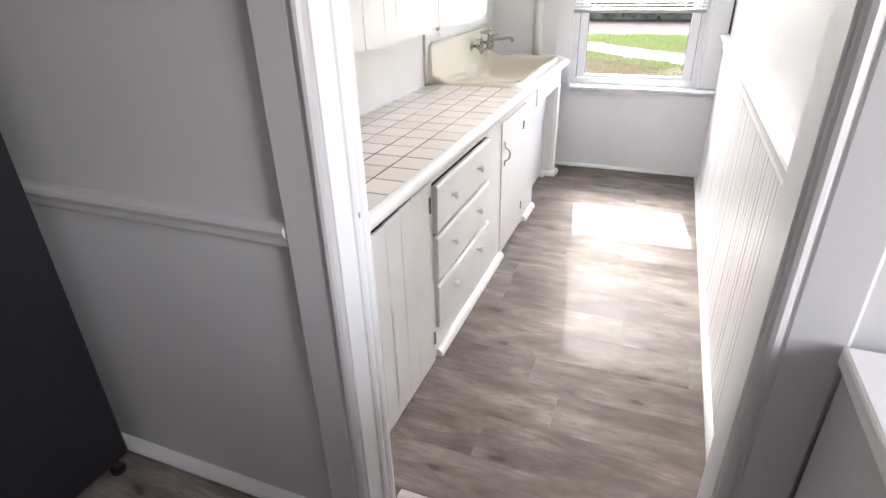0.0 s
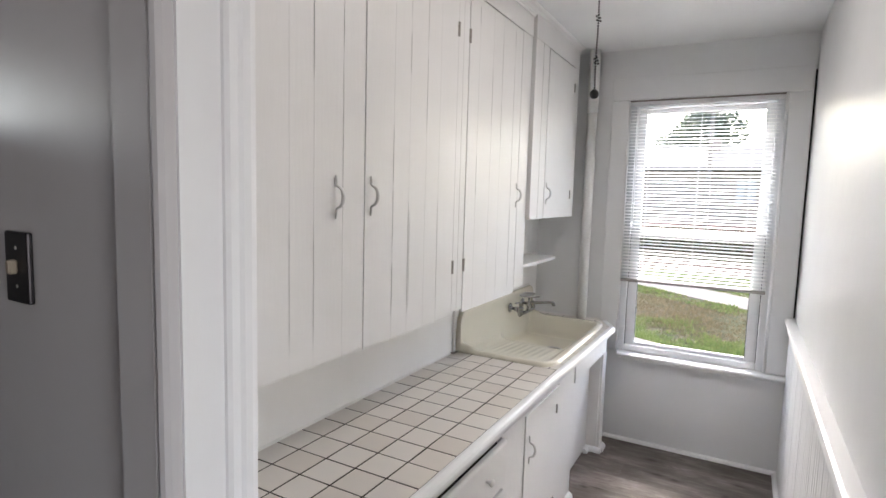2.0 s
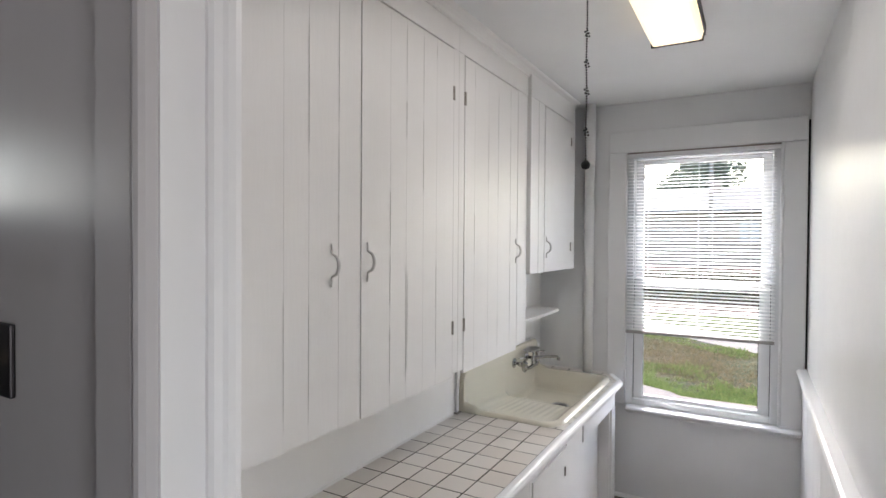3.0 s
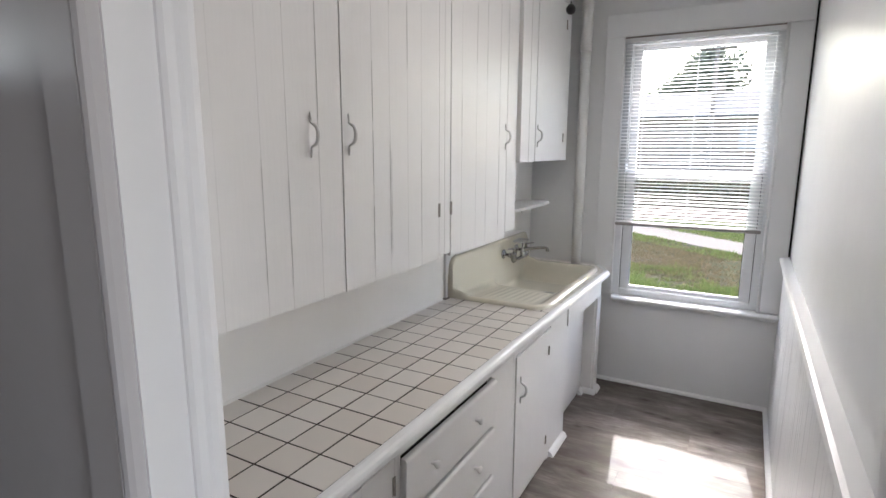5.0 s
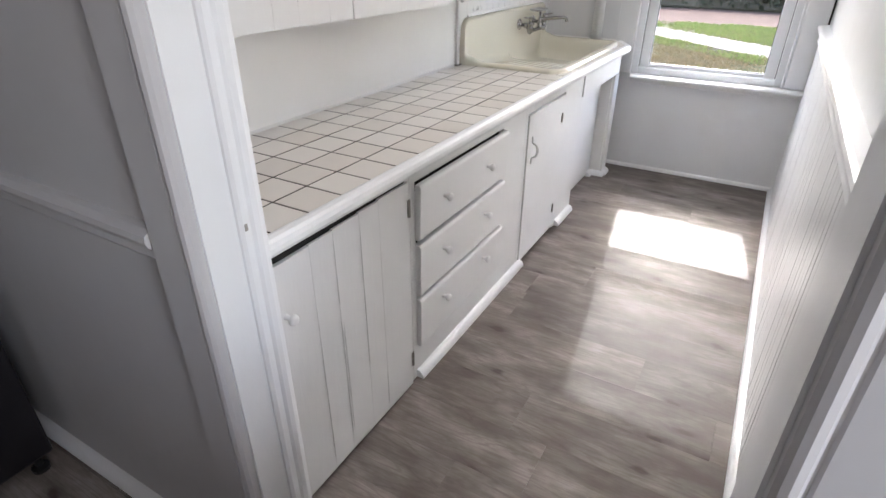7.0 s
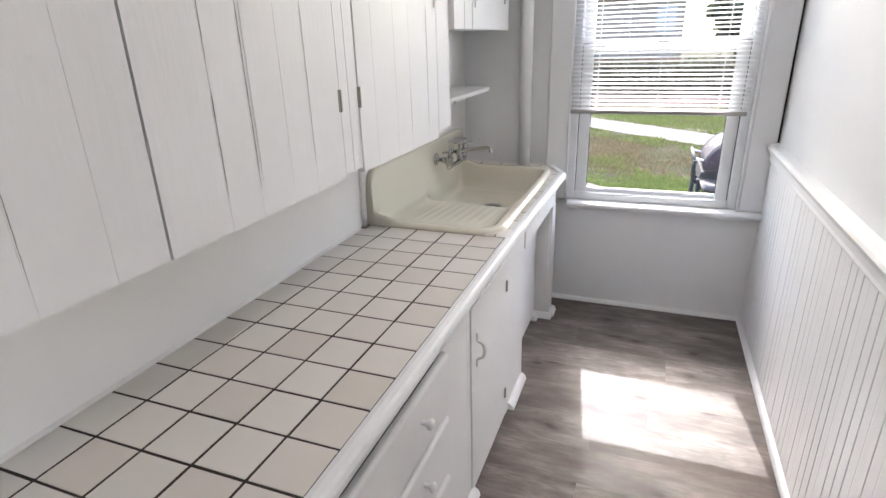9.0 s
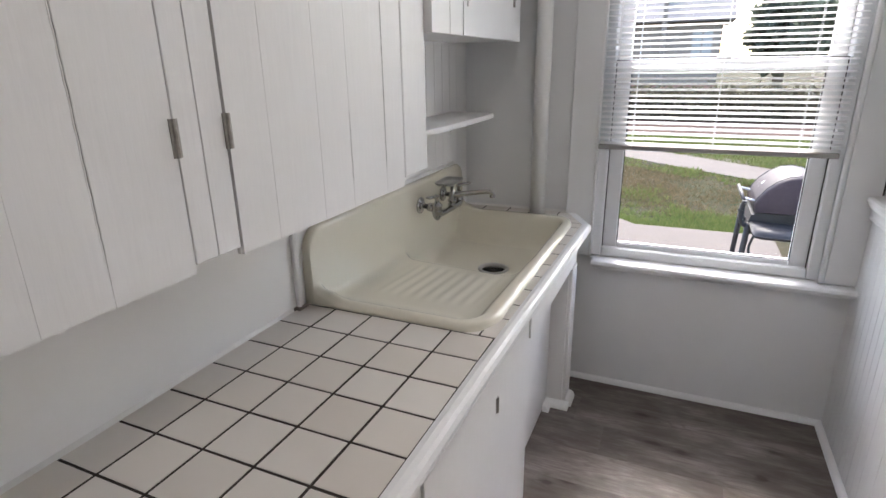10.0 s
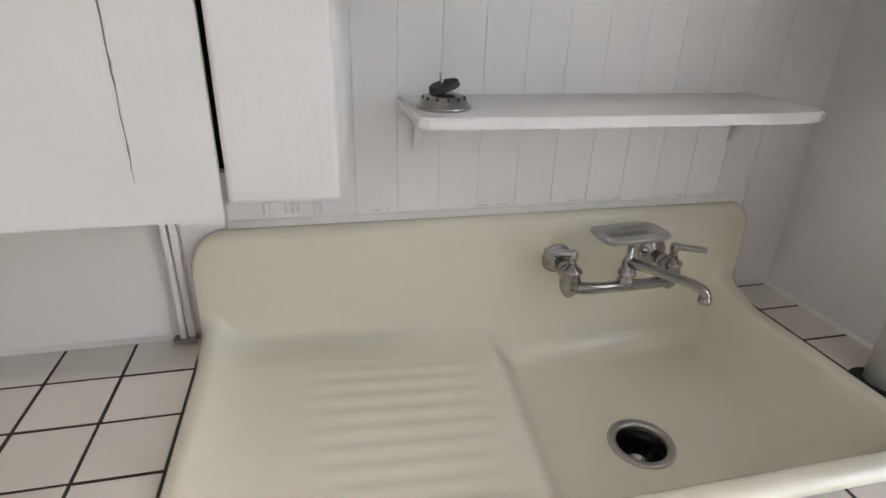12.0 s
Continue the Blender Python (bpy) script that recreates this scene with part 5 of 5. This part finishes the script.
def far_house():
    hs = thing("house", "pale sided house with grey roof and brick base across the street", "house")
    x0, x1, y0, y1, e = -8.5, 2.0, 33.5, 38.0, 3.3
    part("wall", box(x0, x1, y0, y1, 0.3, e), M_SIDING, hs)
    part("brick_base", box(x0 - 0.05, x1 + 0.05, y0 - 0.06, y1, GZ, 0.3), M_BRICKY, hs)
    part("roof", extrude([(y0 - 0.6, e), (y0 - 0.6, e + 0.15), ((y0 + y1) / 2, e + 1.55), (y1 + 0.6, e + 0.15), (y1 + 0.6, e)], "x", x0 - 0.5, x1 + 0.5), M_ROOF, hs)
    for x in (-6.6, 0.55):
        w = part("window", box(x, x + 1.1, y0 - 0.05, y0 + 0.02, 1.45, 2.9), M_SIDING, hs)
        part("pane", boxes((x + 0.08, x + 0.52, y0 - 0.06, y0 - 0.045, 1.55, 2.80), (x + 0.58, x + 1.02, y0 - 0.06, y0 - 0.045, 1.55, 2.80)), M_PANE, w)
    part("door", box(-2.0, -1.05, y0 - 0.06, y0 + 0.02, GZ + 0.3, 2.0), M_SIDING, hs)
    part("chimney", box(-0.9, -0.35, 35.0, 35.6, 4.4, 5.25), M_SIDING, hs)


far_house()
pole = thing("utility_pole", "pale utility pole across the street", "utility pole")
part("pole", tube([(-0.7, 32.2, GZ), (-0.7, 32.2, 7.2)], [0.14, 0.10], 10), M_SIDING, pole)
part("crossarm", box(-1.6, 0.2, 32.15, 32.25, 6.6, 6.72), M_BARK, pole)

# ---------------------------------------------------------------- pieces: tiles, boards, planks
_shared = {}


def tile(parent, x0, x1, y0, y1, z):
    w, h = round(x1 - x0, 4), round(y1 - y0, 4)
    if (w, h) not in _shared:
        bm = box(-w / 2, w / 2, -h / 2, h / 2, -0.006, 0.0, 0.0008)
        _shared[(w, h)] = mesh_of(bm, "tile")
        _shared[(w, h)].materials.append(M_TILE)
    ob = new("tile", _shared[(w, h)])
    ob.parent = parent
    ob.location = ((x0 + x1) / 2 + random.uniform(-0.0004, 0.0004), (y0 + y1) / 2 + random.uniform(-0.0004, 0.0004), z + random.uniform(-0.0004, 0.0003))
    ob.rotation_euler = (random.uniform(-0.003, 0.003), random.uniform(-0.003, 0.003), random.uniform(-0.004, 0.004))


J = 0.0027
cols = [0.003, 0.0985, 0.2075, 0.3175, 0.4275, 0.5365]
rows = [2.0235 - 0.1107 * k for k in range(0, 18)]
rows[-1] = DEPTH + 0.003
for y1, y0 in zip(rows, rows[1:]):
    if y1 - y0 < 0.012:
        continue
    for x0, x1 in zip(cols, cols[1:]):
        tile(counter, x0 + J, x1 - J, y0 + J, y1 - J, CZ)
fr_rows = [2.0235, 2.130, 2.222, 2.333, 2.443, 2.553, 2.664, 2.776, 2.886, 2.996, 3.06]
for y0, y1 in zip(fr_rows, fr_rows[1:]):
    xe = 0.537 + 0.019 * ((y0 + y1) / 2 - 1.9) / 1.146
    tile(counter, 0.497 + J, round(xe - 0.0005, 3), y0 + J, y1 - J, CZ)
tile(counter, 0.462, 0.497 - J, 2.0235 + J, 2.058, CZ - 0.0001)
bk = [0.003, 0.101, 0.2145, 0.327, 0.4325]
for x0, x1 in zip(bk, bk[1:]):
    tile(counter, x0 + J, x1 - J, 3.117 + J, BACK - 0.003, CZ)
    tile(counter, x0 + 0.018 + J, x1 + 0.018 - J, 3.086, 3.117 - J, CZ)
for poly in ([(0.4348, 3.1195), (0.4348, BACK - 0.003), (0.4625, BACK - 0.003), (0.5185, 3.1195)], [(0.4525, 3.064), (0.4525, 3.1150), (0.5205, 3.1150), (0.5480, 3.064)]):
    part("tile", extrude(poly, "z", CZ - 0.006, CZ - 0.0002), M_TILE, counter)

# beadboard behind the sink and on the right wall
lw = [2.014 + 0.0722 * k for k in range(17)]
for a, b in zip(lw, lw[1:]):
    board(0.0005, 0.0045, a, min(b, BACK - 0.001), 0.9, 1.47, wall_left, 0.0002, M_WHITE, 0.0009)
rb_me = {}
rb_rng = random.Random(31)
yb = DEPTH + 0.001
while yb < BACK - 0.01:
    w = min(0.1000, BACK - yb)
    kind = rb_rng.randrange(6)
    key = (round(w, 4), kind)
    if key not in rb_me:
        # joints and centre grooves partly filled by old coats of paint
        g, b, t = (0.0010, 0.0006, 0.0003, 0.0008, 0.0002, 0.0012)[kind], (0.0030, 0.0016, 0.0008, 0.0026, 0.0010, 0.0022)[kind], 0.022 - (0.0, 0.0004, 0.0008, 0.0002, 0.0006, 0.0)[kind]
        e = (0.0020, 0.0005, 0.0015, 0.0003, 0.0011, 0.0005)[kind]
        c = w / 2 + (0.0, 0.002, -0.002, 0.001, -0.001, 0.003)[kind]
        prof = [(0.0, g), (-t + b, g), (-t, g + b), (-t, c - 0.004), (-t + e, c - 0.0008), (-t + e, c + 0.0008), (-t, c + 0.004), (-t, w - g - b), (-t + b, w - g), (0.0, w - g)]
        rb_me[key] = mesh_of(extrude(prof, "z", 0.0, 0.856), "board")
        rb_me[key].materials.append(M_TRIM)
    o = new("board", rb_me[key])
    o.parent = wall_right
    o.location = (RIGHT - 0.0005, yb, 0.001)
    yb += w

# floor planks
pl_me = {}
PW, PL = 0.181, 1.22
yy, r = -3.09, 0
while yy < BACK:
    y1 = min(yy + PW, BACK + 0.01)
    x = -2.2 - random.uniform(0.0, PL)
    xmax, xmin = (3.4, -2.2) if yy < 0.0 else (1.54, 0.0)
    while x < xmax:
        a, b = max(x, xmin), min(x + PL, xmax)
        if b - a > 0.02:
            key = (round(b - a, 3), round(y1 - yy, 3))
            if key not in pl_me:
                pl_me[key] = mesh_of(box(0.00015, key[0] - 0.00015, 0.00015, key[1] - 0.00015, -0.006, 0.0, 0.0003), "plank")
                pl_me[key].materials.append(M_PLANK)
            o = new("plank", pl_me[key])
            o.parent = floor_ob
            o.location = (a, yy, 0.0)
        x += PL
    yy, r = y1, r + 1
